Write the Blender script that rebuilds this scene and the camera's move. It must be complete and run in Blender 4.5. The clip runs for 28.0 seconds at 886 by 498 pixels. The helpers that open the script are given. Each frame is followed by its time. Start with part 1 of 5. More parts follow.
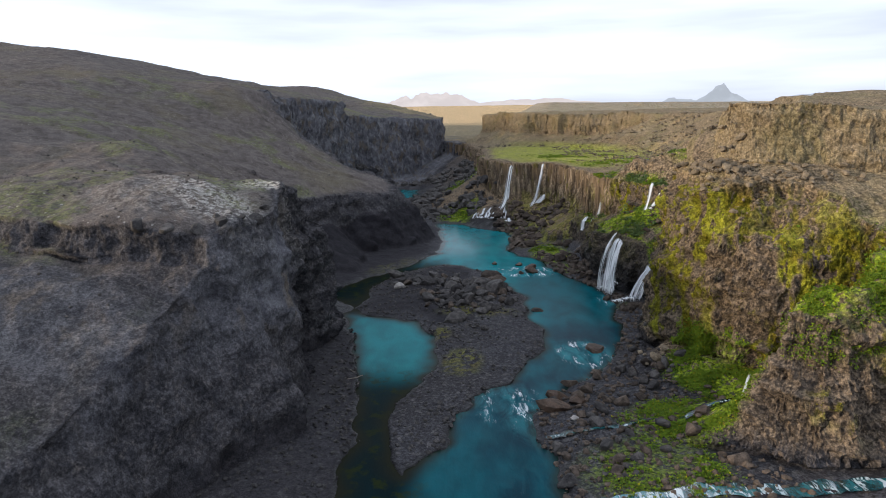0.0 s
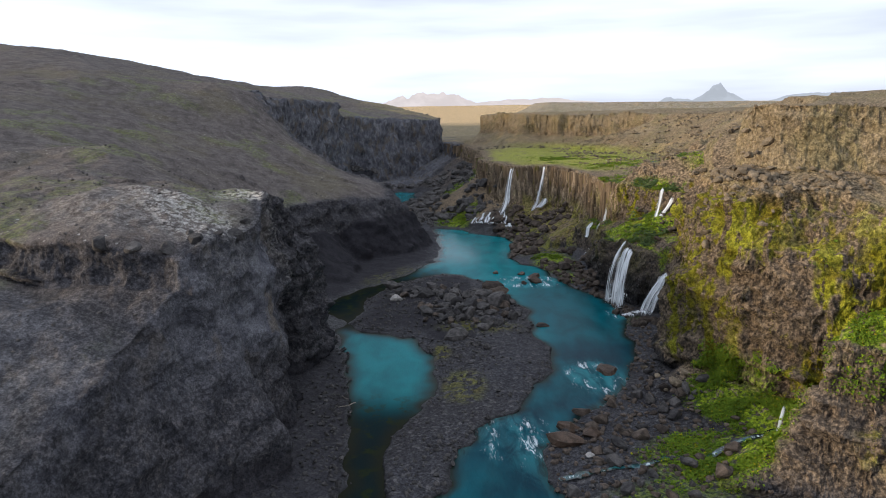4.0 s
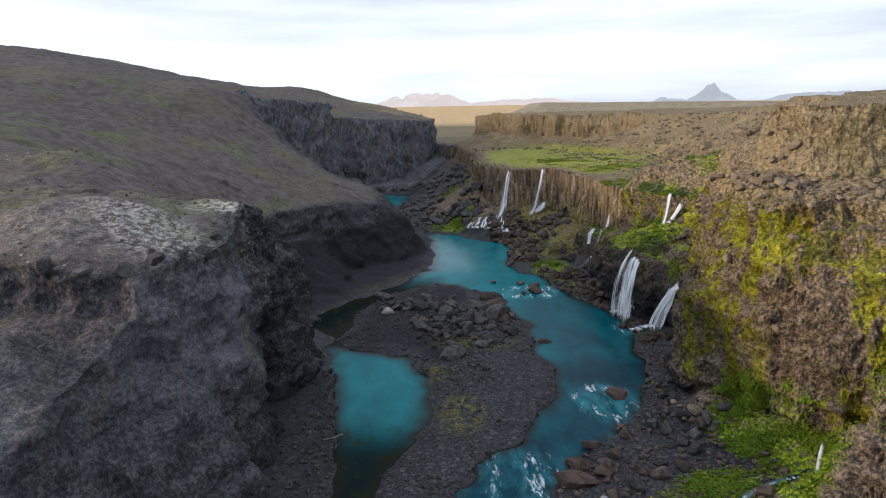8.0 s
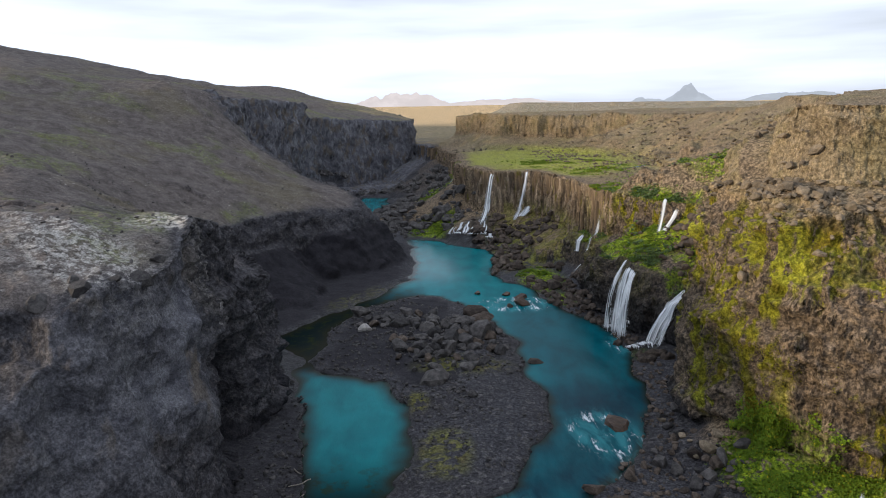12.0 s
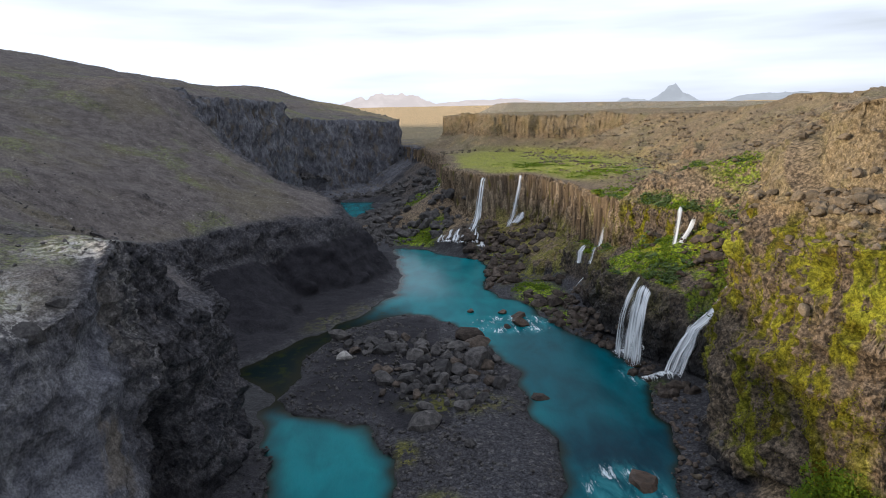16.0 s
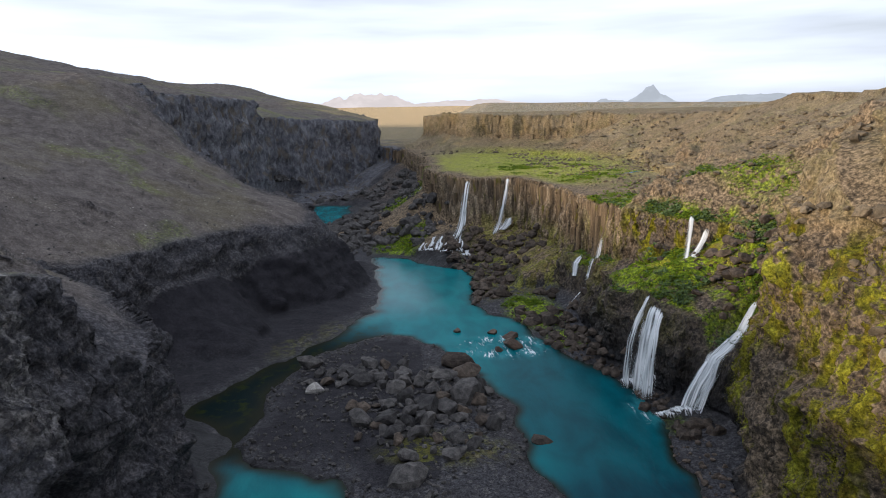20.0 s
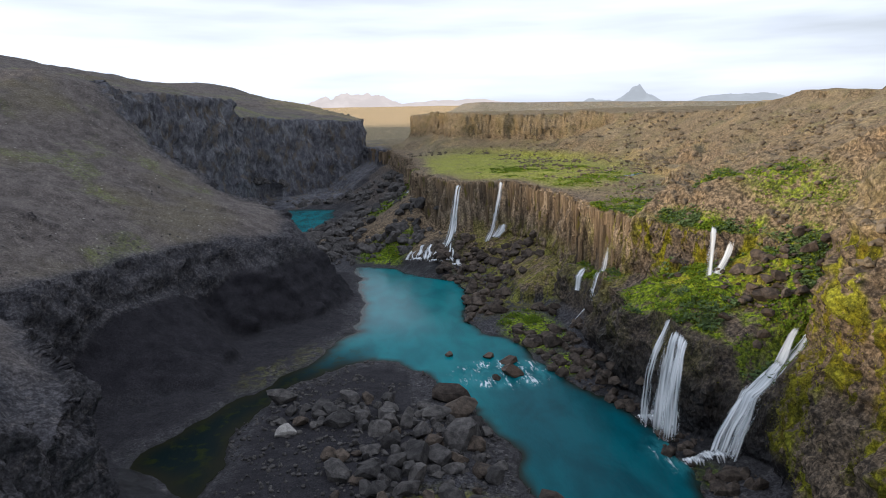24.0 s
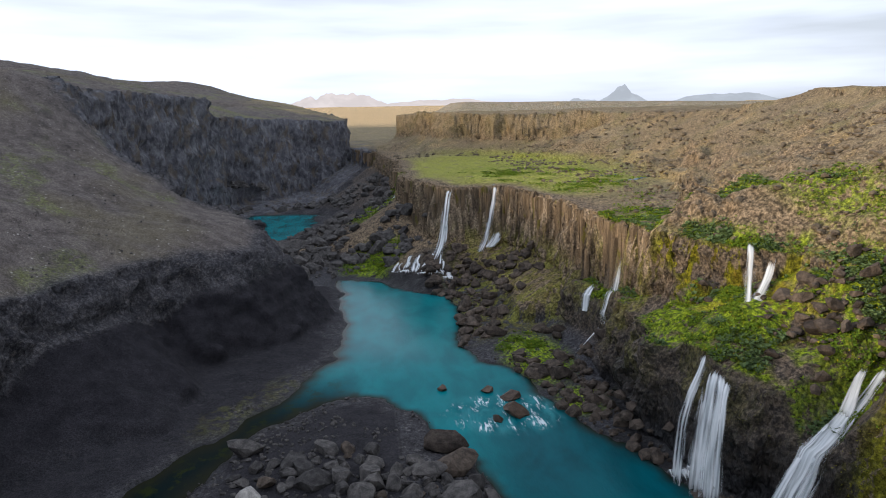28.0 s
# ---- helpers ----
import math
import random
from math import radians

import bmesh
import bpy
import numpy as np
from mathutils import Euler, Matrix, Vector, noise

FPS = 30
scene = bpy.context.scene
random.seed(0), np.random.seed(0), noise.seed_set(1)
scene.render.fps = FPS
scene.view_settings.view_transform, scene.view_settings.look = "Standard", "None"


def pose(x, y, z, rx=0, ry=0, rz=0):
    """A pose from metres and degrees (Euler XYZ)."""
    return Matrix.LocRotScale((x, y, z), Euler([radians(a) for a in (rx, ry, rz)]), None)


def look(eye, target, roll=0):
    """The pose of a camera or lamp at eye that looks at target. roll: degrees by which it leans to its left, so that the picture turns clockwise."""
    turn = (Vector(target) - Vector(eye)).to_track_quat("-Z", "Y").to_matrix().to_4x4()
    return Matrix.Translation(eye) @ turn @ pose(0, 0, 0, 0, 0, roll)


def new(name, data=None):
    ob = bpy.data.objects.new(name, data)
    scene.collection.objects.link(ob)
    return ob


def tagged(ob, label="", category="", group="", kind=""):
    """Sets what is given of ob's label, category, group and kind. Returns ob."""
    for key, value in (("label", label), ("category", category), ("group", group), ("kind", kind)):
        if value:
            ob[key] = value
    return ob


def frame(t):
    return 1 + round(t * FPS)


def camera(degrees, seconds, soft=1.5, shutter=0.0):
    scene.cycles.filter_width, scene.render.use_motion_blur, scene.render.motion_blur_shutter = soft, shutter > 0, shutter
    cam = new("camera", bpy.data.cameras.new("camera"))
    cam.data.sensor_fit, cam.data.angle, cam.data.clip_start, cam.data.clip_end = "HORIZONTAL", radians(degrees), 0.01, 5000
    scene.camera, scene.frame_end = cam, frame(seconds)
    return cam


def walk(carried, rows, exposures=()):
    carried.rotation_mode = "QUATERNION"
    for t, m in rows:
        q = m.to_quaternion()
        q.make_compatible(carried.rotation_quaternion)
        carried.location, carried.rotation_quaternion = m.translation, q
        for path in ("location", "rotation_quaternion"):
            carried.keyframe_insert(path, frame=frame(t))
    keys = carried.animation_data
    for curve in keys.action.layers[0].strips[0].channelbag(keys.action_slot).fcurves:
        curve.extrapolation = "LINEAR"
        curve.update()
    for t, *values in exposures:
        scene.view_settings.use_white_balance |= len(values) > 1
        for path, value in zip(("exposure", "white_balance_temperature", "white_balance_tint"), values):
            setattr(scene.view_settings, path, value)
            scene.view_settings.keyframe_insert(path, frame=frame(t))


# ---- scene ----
cam = camera(66.7, 28.0, soft=1.0)
PATH = [
    (0, (0.523, 0.668, 35.663), (0.493, 2.628, 35.27), -0.9),
    (0.5, (0.554, 1.659, 35.674), (0.523, 3.62, 35.281), -1.0),
    (1, (0.595, 2.713, 35.745), (0.564, 4.674, 35.352), -1.0),
    (1.5, (0.592, 3.758, 35.818), (0.562, 5.719, 35.425), -1.0),
    (2, (0.501, 4.808, 35.922), (0.473, 6.769, 35.529), -1.0),
    (2.5, (0.345, 5.885, 36.015), (0.318, 7.845, 35.621), -1.0),
    (3, (0.235, 6.804, 36.053), (0.209, 8.765, 35.658), -1.0),
    (3.5, (0.147, 7.73, 36.059), (0.124, 9.69, 35.665), -1.0),
    (5.5, (-0.007, 11.946, 36.115), (-0.025, 13.906, 35.722), -1.0),
    (6, (-0.01, 13.001, 36.138), (-0.027, 14.962, 35.745), -1.1),
    (6.5, (-0.039, 13.924, 36.166), (-0.054, 15.885, 35.772), -1.0),
    (7, (-0.072, 14.852, 36.183), (-0.085, 16.813, 35.789), -1.0),
    (7.5, (-0.089, 15.818, 36.194), (-0.098, 17.779, 35.799), -1.1),
    (8, (-0.029, 16.805, 36.214), (-0.034, 18.766, 35.821), -1.1),
    (8.5, (0.051, 17.749, 36.229), (0.052, 19.71, 35.836), -1.2),
    (9, (0.115, 18.728, 36.258), (0.123, 20.688, 35.864), -1.2),
    (9.5, (0.079, 19.872, 36.311), (0.094, 21.833, 35.917), -1.2),
    (10, (0.022, 21.095, 36.332), (0.046, 23.056, 35.938), -1.2),
    (10.5, (-0.008, 22.343, 36.331), (0.024, 24.304, 35.937), -1.2),
    (11, (-0.038, 23.596, 36.315), (0.001, 25.556, 35.921), -1.2),
    (11.5, (-0.059, 24.815, 36.281), (-0.012, 26.775, 35.887), -1.2),
    (12, (-0.096, 26.079, 36.268), (-0.042, 28.039, 35.874), -1.1),
    (12.5, (-0.165, 27.418, 36.258), (-0.104, 29.378, 35.864), -1.1),
    (14.5, (-0.211, 34.159, 36.04), (-0.135, 36.118, 35.647), -1.1),
    (15, (-0.192, 36.003, 36.005), (-0.111, 37.962, 35.612), -1.1),
    (15.5, (-0.193, 37.848, 35.962), (-0.106, 39.808, 35.57), -1.1),
    (16, (-0.13, 39.712, 35.962), (-0.036, 41.671, 35.569), -1.2),
    (16.5, (-0.135, 41.441, 35.947), (-0.033, 43.399, 35.554), -1.1),
    (17, (-0.149, 43.005, 35.896), (-0.04, 44.963, 35.504), -1.1),
    (17.5, (-0.158, 44.562, 35.922), (-0.042, 46.519, 35.529), -1.1),
    (18, (-0.195, 46.102, 35.953), (-0.07, 48.059, 35.56), -1.1),
    (18.5, (-0.259, 47.494, 35.916), (-0.124, 49.45, 35.523), -1.1),
    (19, (-0.329, 48.955, 35.851), (-0.186, 50.911, 35.457), -1.0),
    (19.5, (-0.285, 50.514, 35.748), (-0.135, 52.469, 35.354), -1.1),
    (20, (-0.138, 52.145, 35.64), (0.017, 54.1, 35.247), -1.0),
    (20.5, (-0.036, 53.609, 35.679), (0.124, 55.563, 35.285), -1.1),
    (21, (0.003, 55.054, 35.714), (0.167, 57.007, 35.318), -1.1),
    (21.5, (0.097, 56.459, 35.713), (0.263, 58.412, 35.317), -1.2),
    (23.5, (0.504, 62.316, 35.472), (0.689, 64.268, 35.077), -1.1),
    (24, (0.554, 64.007, 35.444), (0.745, 65.959, 35.05), -1.1),
    (24.5, (0.543, 65.726, 35.418), (0.738, 67.677, 35.024), -1.2),
    (25, (0.588, 67.328, 35.417), (0.788, 69.278, 35.022), -1.1),
    (25.5, (0.721, 68.79, 35.391), (0.927, 70.74, 34.996), -1.1),
    (26, (0.864, 70.336, 35.379), (1.074, 72.285, 34.984), -1.1),
    (26.5, (1.014, 71.997, 35.37), (1.23, 73.946, 34.975), -1.1),
    (27, (1.121, 73.662, 35.367), (1.343, 75.61, 34.972), -1.1),
    (27.5, (1.208, 75.32, 35.357), (1.435, 77.268, 34.961), -1.1),
    (28, (1.15, 76.989, 35.348), (1.382, 78.936, 34.953), -1.1),
]
walk(cam, [(t, look(eye, target, roll)) for t, eye, target, roll in PATH])

# ---- world and sun ----
SUN_AZ, SUN_EL = radians(-106), radians(10.5)       # azimuth from +y, clockwise
sun_way = Vector((math.sin(SUN_AZ) * math.cos(SUN_EL), math.cos(SUN_AZ) * math.cos(SUN_EL), math.sin(SUN_EL)))
sun = new("sun", bpy.data.lights.new("sun", "SUN"))
sun.data.energy, sun.data.angle, sun.data.color = 3.35, radians(5.0), (1.0, 0.81, 0.58)
sun.matrix_world = look((0, 0, 300), Vector((0, 0, 300)) - sun_way)

world = bpy.data.worlds.new("sky")
scene.world = world
world.use_nodes = True
wn, wl = world.node_tree.nodes, world.node_tree.links
wn.clear()


def wnode(kind, **values):
    n = wn.new(kind)
    for key, value in values.items():
        n.inputs[key].default_value = value
    return n


sky = wn.new("ShaderNodeTexSky")
sky.sky_type, sky.sun_disc, sky.sun_elevation, sky.sun_rotation = "NISHITA", False, SUN_EL, SUN_AZ
sky.dust_density = 2.0
w_co = wn.new("ShaderNodeTexCoord")
w_map = wn.new("ShaderNodeMapping")
w_map.inputs["Scale"].default_value = (1.0, 1.0, 9.0)
w_map.inputs["Location"].default_value = (0.35, 0.2, 0.0)
w_noise = wnode("ShaderNodeTexNoise", Scale=1.3, Detail=5.0, Roughness=0.5)
w_ramp = wn.new("ShaderNodeValToRGB")
w_ramp.color_ramp.elements[0].position, w_ramp.color_ramp.elements[0].color = 0.40, (6.2, 6.8, 7.9, 1)
w_ramp.color_ramp.elements[1].position, w_ramp.color_ramp.elements[1].color = 0.60, (9.9, 10.8, 12.8, 1)
w_mix = wn.new("ShaderNodeMix")
w_mix.data_type = "RGBA"
w_mix.inputs[0].default_value = 0.88
w_bg = wnode("ShaderNodeBackground", Strength=0.115)
w_out = wn.new("ShaderNodeOutputWorld")
wl.new(w_co.outputs["Generated"], w_map.inputs["Vector"])
wl.new(w_map.outputs[0], w_noise.inputs["Vector"])
wl.new(w_noise.outputs["Fac"], w_ramp.inputs[0])
wl.new(sky.outputs[0], w_mix.inputs[6])
wl.new(w_ramp.outputs[0], w_mix.inputs[7])
wl.new(w_mix.outputs[2], w_bg.inputs["Color"])
wl.new(w_bg.outputs[0], w_out.inputs[0])


# ---- material helpers ----
class Mat:
    """A small node builder round one Principled material."""

    def __init__(self, name, rough=0.9, spec=0.3):
        self.m = bpy.data.materials.new(name)
        self.m.use_nodes = True
        self.n, self.l = self.m.node_tree.nodes, self.m.node_tree.links
        self.b = self.n["Principled BSDF"]
        self.b.inputs["Roughness"].default_value = rough
        self.b.inputs["Specular IOR Level"].default_value = spec
        self.co = self.n.new("ShaderNodeNewGeometry").outputs["Position"]

    def put(self, socket, value):
        if hasattr(value, "is_linked"):
            self.l.new(value, socket)
        else:
            socket.default_value = value

    def noise(self, scale, detail=4.0, rough=0.55, stretch=(1, 1, 1), distort=0.0):
        mp = self.n.new("ShaderNodeMapping")
        mp.inputs["Scale"].default_value = stretch
        self.l.new(self.co, mp.inputs["Vector"])
        t = self.n.new("ShaderNodeTexNoise")
        t.inputs["Scale"].default_value, t.inputs["Detail"].default_value = scale, detail
        t.inputs["Roughness"].default_value, t.inputs["Distortion"].default_value = rough, distort
        self.l.new(mp.outputs[0], t.inputs["Vector"])
        return t.outputs["Fac"]

    def cells(self, scale, feature="F1", stretch=(1, 1, 1), out="Distance"):
        mp = self.n.new("ShaderNodeMapping")
        mp.inputs["Scale"].default_value = stretch
        self.l.new(self.co, mp.inputs["Vector"])
        t = self.n.new("ShaderNodeTexVoronoi")
        t.feature = feature
        t.inputs["Scale"].default_value = scale
        self.l.new(mp.outputs[0], t.inputs["Vector"])
        return t.outputs[out]

    def attr(self, name):
        a = self.n.new("ShaderNodeAttribute")
        a.attribute_name = name
        return a.outputs["Fac"]

    def random(self):
        return self.n.new("ShaderNodeObjectInfo").outputs["Random"]

    def math(self, op, a, b=0.0, clamp=False):
        t = self.n.new("ShaderNodeMath")
        t.operation, t.use_clamp = op, clamp
        self.put(t.inputs[0], a)
        self.put(t.inputs[1], b)
        return t.outputs[0]

    def span(self, v, a, b, c=0.0, d=1.0):
        t = self.n.new("ShaderNodeMapRange")
        t.interpolation_type = "SMOOTHSTEP"
        self.put(t.inputs["Value"], v)
        for key, value in (("From Min", a), ("From Max", b), ("To Min", c), ("To Max", d)):
            t.inputs[key].default_value = value
        return t.outputs[0]

    def mix(self, fac, a, b, mode="MIX"):
        t = self.n.new("ShaderNodeMix")
        t.data_type, t.blend_type = "RGBA", mode
        self.put(t.inputs[0], fac)
        for s, v in ((t.inputs[6], a), (t.inputs[7], b)):
            self.put(s, (*v, 1) if isinstance(v, tuple) else v)
        return t.outputs[2]

    def bump(self, height, strength, distance, under=None):
        t = self.n.new("ShaderNodeBump")
        t.inputs["Strength"].default_value, t.inputs["Distance"].default_value = strength, distance
        self.l.new(height, t.inputs["Height"])
        if under:
            self.l.new(under, t.inputs["Normal"])
        return t.outputs[0]

    def done(self, color, normal=None, rough=None):
        self.put(self.b.inputs["Base Color"], (*color, 1) if isinstance(color, tuple) else color)
        if normal:
            self.l.new(normal, self.b.inputs["Normal"])
        if rough is not None:
            self.put(self.b.inputs["Roughness"], rough)
        return self.m


# ---- arithmetic for the land ----
def hashed(ix, iy, iz, seed):
    h = (ix * 374761393 + iy * 668265263 + iz * 1442695041 + seed * 1274126177) & 0xFFFFFFFF
    h = ((h ^ (h >> 13)) * 1274126177) & 0xFFFFFFFF
    h = ((h ^ (h >> 15)) * 739982445) & 0xFFFFFFFF
    return ((h ^ (h >> 16)) & 0xFFFF) / 65535.0


def vnoise(x, y, z, seed=0):
    """Smooth value noise, -1 to 1."""
    ix, iy, iz = np.floor(x).astype(np.int64), np.floor(y).astype(np.int64), np.floor(z).astype(np.int64)
    fx, fy, fz = x - ix, y - iy, z - iz
    fx, fy, fz = [f * f * f * (f * (f * 6 - 15) + 10) for f in (fx, fy, fz)]
    c = [hashed(ix + (k & 1), iy + (k >> 1 & 1), iz + (k >> 2), seed) for k in range(8)]
    a = [c[k] + (c[k + 1] - c[k]) * fx for k in (0, 2, 4, 6)]
    b = [a[0] + (a[1] - a[0]) * fy, a[2] + (a[3] - a[2]) * fy]
    return (b[0] + (b[1] - b[0]) * fz) * 2 - 1


def vnoise2(x, y, seed=0):
    ix, iy = np.floor(x).astype(np.int64), np.floor(y).astype(np.int64)
    fx, fy = x - ix, y - iy
    fx, fy = [f * f * f * (f * (f * 6 - 15) + 10) for f in (fx, fy)]
    c = [hashed(ix + (k & 1), iy + (k >> 1), 0, seed) for k in range(4)]
    a = c[0] + (c[1] - c[0]) * fx
    return (a + (c[2] + (c[3] - c[2]) * fx - a) * fy) * 2 - 1


def fbm2(x, y, scale, octaves, seed=0, gain=0.5):
    total, amp, f = 0.0, 1.0, 1.0 / scale
    for k in range(octaves):
        total, amp, f = total + amp * vnoise2(x * f + 17.3 * k, y * f - 9.1 * k, seed + k), amp * gain, f * 2.03
    return total


def fbm3(x, y, z, scale, octaves, seed=0, gain=0.5, ridged=False):
    total, amp, f = 0.0, 1.0, 1.0 / scale
    for k in range(octaves):
        v = vnoise(x * f + 17.3 * k, y * f - 9.1 * k, z * f + 3.7 * k, seed + k)
        total, amp, f = total + amp * (1 - 2 * np.abs(v) if ridged else v), amp * gain, f * 2.03
    return total


def ss(v, a, b):
    t = np.clip((v - a) / (b - a), 0, 1)
    return t * t * (3 - 2 * t)


def inside(x, y, poly):
    """Signed distance to a closed outline, positive within."""
    p = np.array(poly, float)
    best = np.full(x.shape, 1e18)
    odd = np.zeros(x.shape, bool)
    for (ax, ay), (bx, by) in zip(p, np.roll(p, -1, 0)):
        dx, dy = bx - ax, by - ay
        t = np.clip(((x - ax) * dx + (y - ay) * dy) / (dx * dx + dy * dy), 0, 1)
        best = np.minimum(best, (x - ax - t * dx) ** 2 + (y - ay - t * dy) ** 2)
        if ay != by:
            odd ^= ((ay > y) != (by > y)) & (x < ax + (y - ay) * dx / dy)
    return np.sqrt(best) * np.where(odd, 1, -1)


def blob(x, y, cx, cy, rx, ry=None, turn=0.0):
    """A soft patch, 1 in its middle and 0 at its rim."""
    c, s = math.cos(radians(turn)), math.sin(radians(turn))
    u, v = (x - cx) * c + (y - cy) * s, (y - cy) * c - (x - cx) * s
    return 1 - ss(np.sqrt((u / rx) ** 2 + (v / (ry or rx)) ** 2), 0.45, 1.0)


def surface_through(knots):
    """A smooth height over the plan that takes the given heights at a few places."""
    k = np.array(knots, float)
    n = len(k)
    r = np.hypot(k[:, None, 0] - k[None, :, 0], k[:, None, 1] - k[None, :, 1])
    one = np.c_[np.ones(n), k[:, :2] / 1000]
    m = np.block([[r, one], [one.T, np.zeros((3, 3))]])
    w = np.linalg.solve(m, np.r_[k[:, 2], 0, 0, 0])

    def height(x, y):
        total = w[n] + w[n + 1] * x / 1000 + w[n + 2] * y / 1000
        for (kx, ky, _), g in zip(k, w):
            total = total + g * np.hypot(x - kx, y - ky)
        return total
    return height


# ---- the plan: outlines in metres, the river's level is 0 ----
BANKS = [(-13, -220), (-9, -60), (-11, 30), (-11, 60), (-11, 70), (-12, 83), (-14, 90), (-15, 100), (-17, 108), (-20, 115), (-22, 122),
         (-26, 128), (-26.5, 134), (-23, 139), (-18, 147), (-12, 156), (-9, 162), (-3.2, 173), (-2.8, 186), (-3, 194), (-4, 210), (-5, 221),
         (-2, 222), (5, 218), (13, 212), (17, 206), (18, 196), (16, 178), (17, 168), (21.5, 163), (24, 152), (27, 143), (30.5, 133), (31, 123),
         (29, 116), (28, 106), (25, 96), (21, 89), (16, 84), (11, 79), (10, 70), (11, 64), (11, 50), (14, 20), (10, -60), (9, -220)]
ISLAND = [(-5, 63), (-7, 70), (-7, 80), (-4, 86), (-2, 91), (-2, 98), (-2, 105), (-5, 112), (-9, 116), (-15.5, 117.5), (-18, 123), (-17, 130),
          (-17, 137), (-13, 149), (-7, 155), (-1, 158), (3, 157), (7, 151), (9, 145), (12, 139), (13, 133), (14, 127), (13.5, 121), (14, 115),
          (15, 106), (14, 99), (8, 87), (2, 81), (-1, 68)]
POOL = [(-26, 267), (-19, 277), (-7, 283), (-1, 292), (-4, 308), (-13, 323), (-39, 328), (-42, 300), (-34, 280)]
LEFT_RIM = [(-700, -400), (-60, -400), (-55, -100), (-42, 0), (-34, 40), (-29, 56), (-27, 66), (-24, 72), (-21, 77), (-20.6, 83), (-21.4, 87.5), (-22.2, 91.5), (-21.8, 95.2), (-20.6, 97.4), (-20.8, 104), (-22.8, 109.3),
            (-26, 114), (-29, 119), (-38, 125), (-44, 132), (-44.5, 140), (-40.5, 148), (-37, 158), (-32.5, 171), (-28, 180), (-21.5, 183.5), (-17, 188), (-15.8, 196),
            (-19, 203), (-28, 210), (-38, 217), (-50, 222), (-60, 226), (-65, 233), (-65, 246), (-60, 264), (-55, 284), (-52, 304), (-50, 317), (-56, 322), (-53, 331),
            (-40, 352), (-24, 378), (-8, 399), (-5, 410), (-8, 440), (-28, 500), (-38, 560), (-80, 640), (-160, 800), (-700, 1300)]
TERRACE = [(900, 67), (60, 64), (46, 63.5), (36, 63.5), (32.8, 65.5), (34, 68.5), (40, 71), (40, 78), (36.4, 83), (34, 90), (33.2, 98), (34.2, 106), (36.8, 112),
           (40.3, 117), (43, 121), (47, 127), (49, 136), (47.5, 142), (43, 145.5), (40, 151), (38.5, 158), (38.5, 168), (39, 182), (38, 198),
           (36.5, 208), (33, 222), (27, 224), (20, 222.5), (15, 240), (12.5, 262), (12.5, 290), (13, 311), (10, 357), (-4, 400), (-20, 418), (-31, 412), (-50, 470), (900, 900)]
LEDGE = [(120, 112), (41.5, 117.5), (40, 123.5), (37.5, 129.5), (34.8, 133), (34.3, 140), (33, 146), (33.5, 155), (34, 160), (36, 166), (34.2, 172.6), (35.5, 178), (60, 182), (120, 180)]
UPPER_RIM = [(900, 84), (75, 84), (56, 86), (47, 88.5), (41, 92.5), (39, 97), (42, 104), (50, 117), (60, 133), (74, 152), (92, 172), (106, 200), (108, 245),
             (98, 290), (82, 322), (58, 332), (36, 352), (21, 394), (40, 440), (140, 600), (900, 800)]
BANK_FAR = [(128, 900), (118, 960), (300, 1300), (1500, 1500), (1500, 760), (470, 830)]
left_land = surface_through([
    (-25, 73, 24), (-31, 72, 25.2), (-22, 79, 24), (-20.8, 90, 27.2), (-26, 87, 26.6), (-23, 97, 25.5), (-30, 64, 18.5), (-38.6, 62, 19.6), (-30, 54, 14),
    (-45, 40, 12), (-32, 42, 9), (-50, 75, 26), (-60, 98, 28.5), (-21.5, 104, 16), (-32, 112, 22.5), (-54, 119, 32), (-46, 136, 17), (-37, 157, 15.6), (-30, 175, 15.6), (-28, 210, 18.5), (-38, 217, 23.5), (-50, 223, 31),
    (-19, 194, 15.6), (-58, 150, 27), (-44, 178, 22), (-61, 228, 43.5), (-56, 284, 42.3), (-51, 315, 41.7), (-66, 320, 44.5), (-131, 340, 58.2), (-113, 340, 55.2), (-94, 340, 51.6), (-78, 340, 47.8), (-54, 334, 35.2), 
    (-28, 375, 34.2), (-7, 401, 32.8), (-40, 420, 36), (-80, 420, 42), (-113, 545, 57), (-95, 545, 55.2), (-77, 545, 49.4), (-62, 545, 44), (-40, 545, 41), (-27, 470, 38.2),
    (-95, 277, 48), (-150, 235, 55.5), (-200, 300, 69), (-162, 288, 64), (-90, 150, 38.5), (-160, 640, 55), (-300, 250, 45)])


def tier(d, top, foot, steep, talus, lo):
    """A wall below an outline: a cliff from top to foot, then loose slope down to lo."""
    reach = (top - foot) / steep
    return np.where(d > -reach, top + np.minimum(d, 0) * steep, np.maximum(foot + (d + reach) * talus, lo))


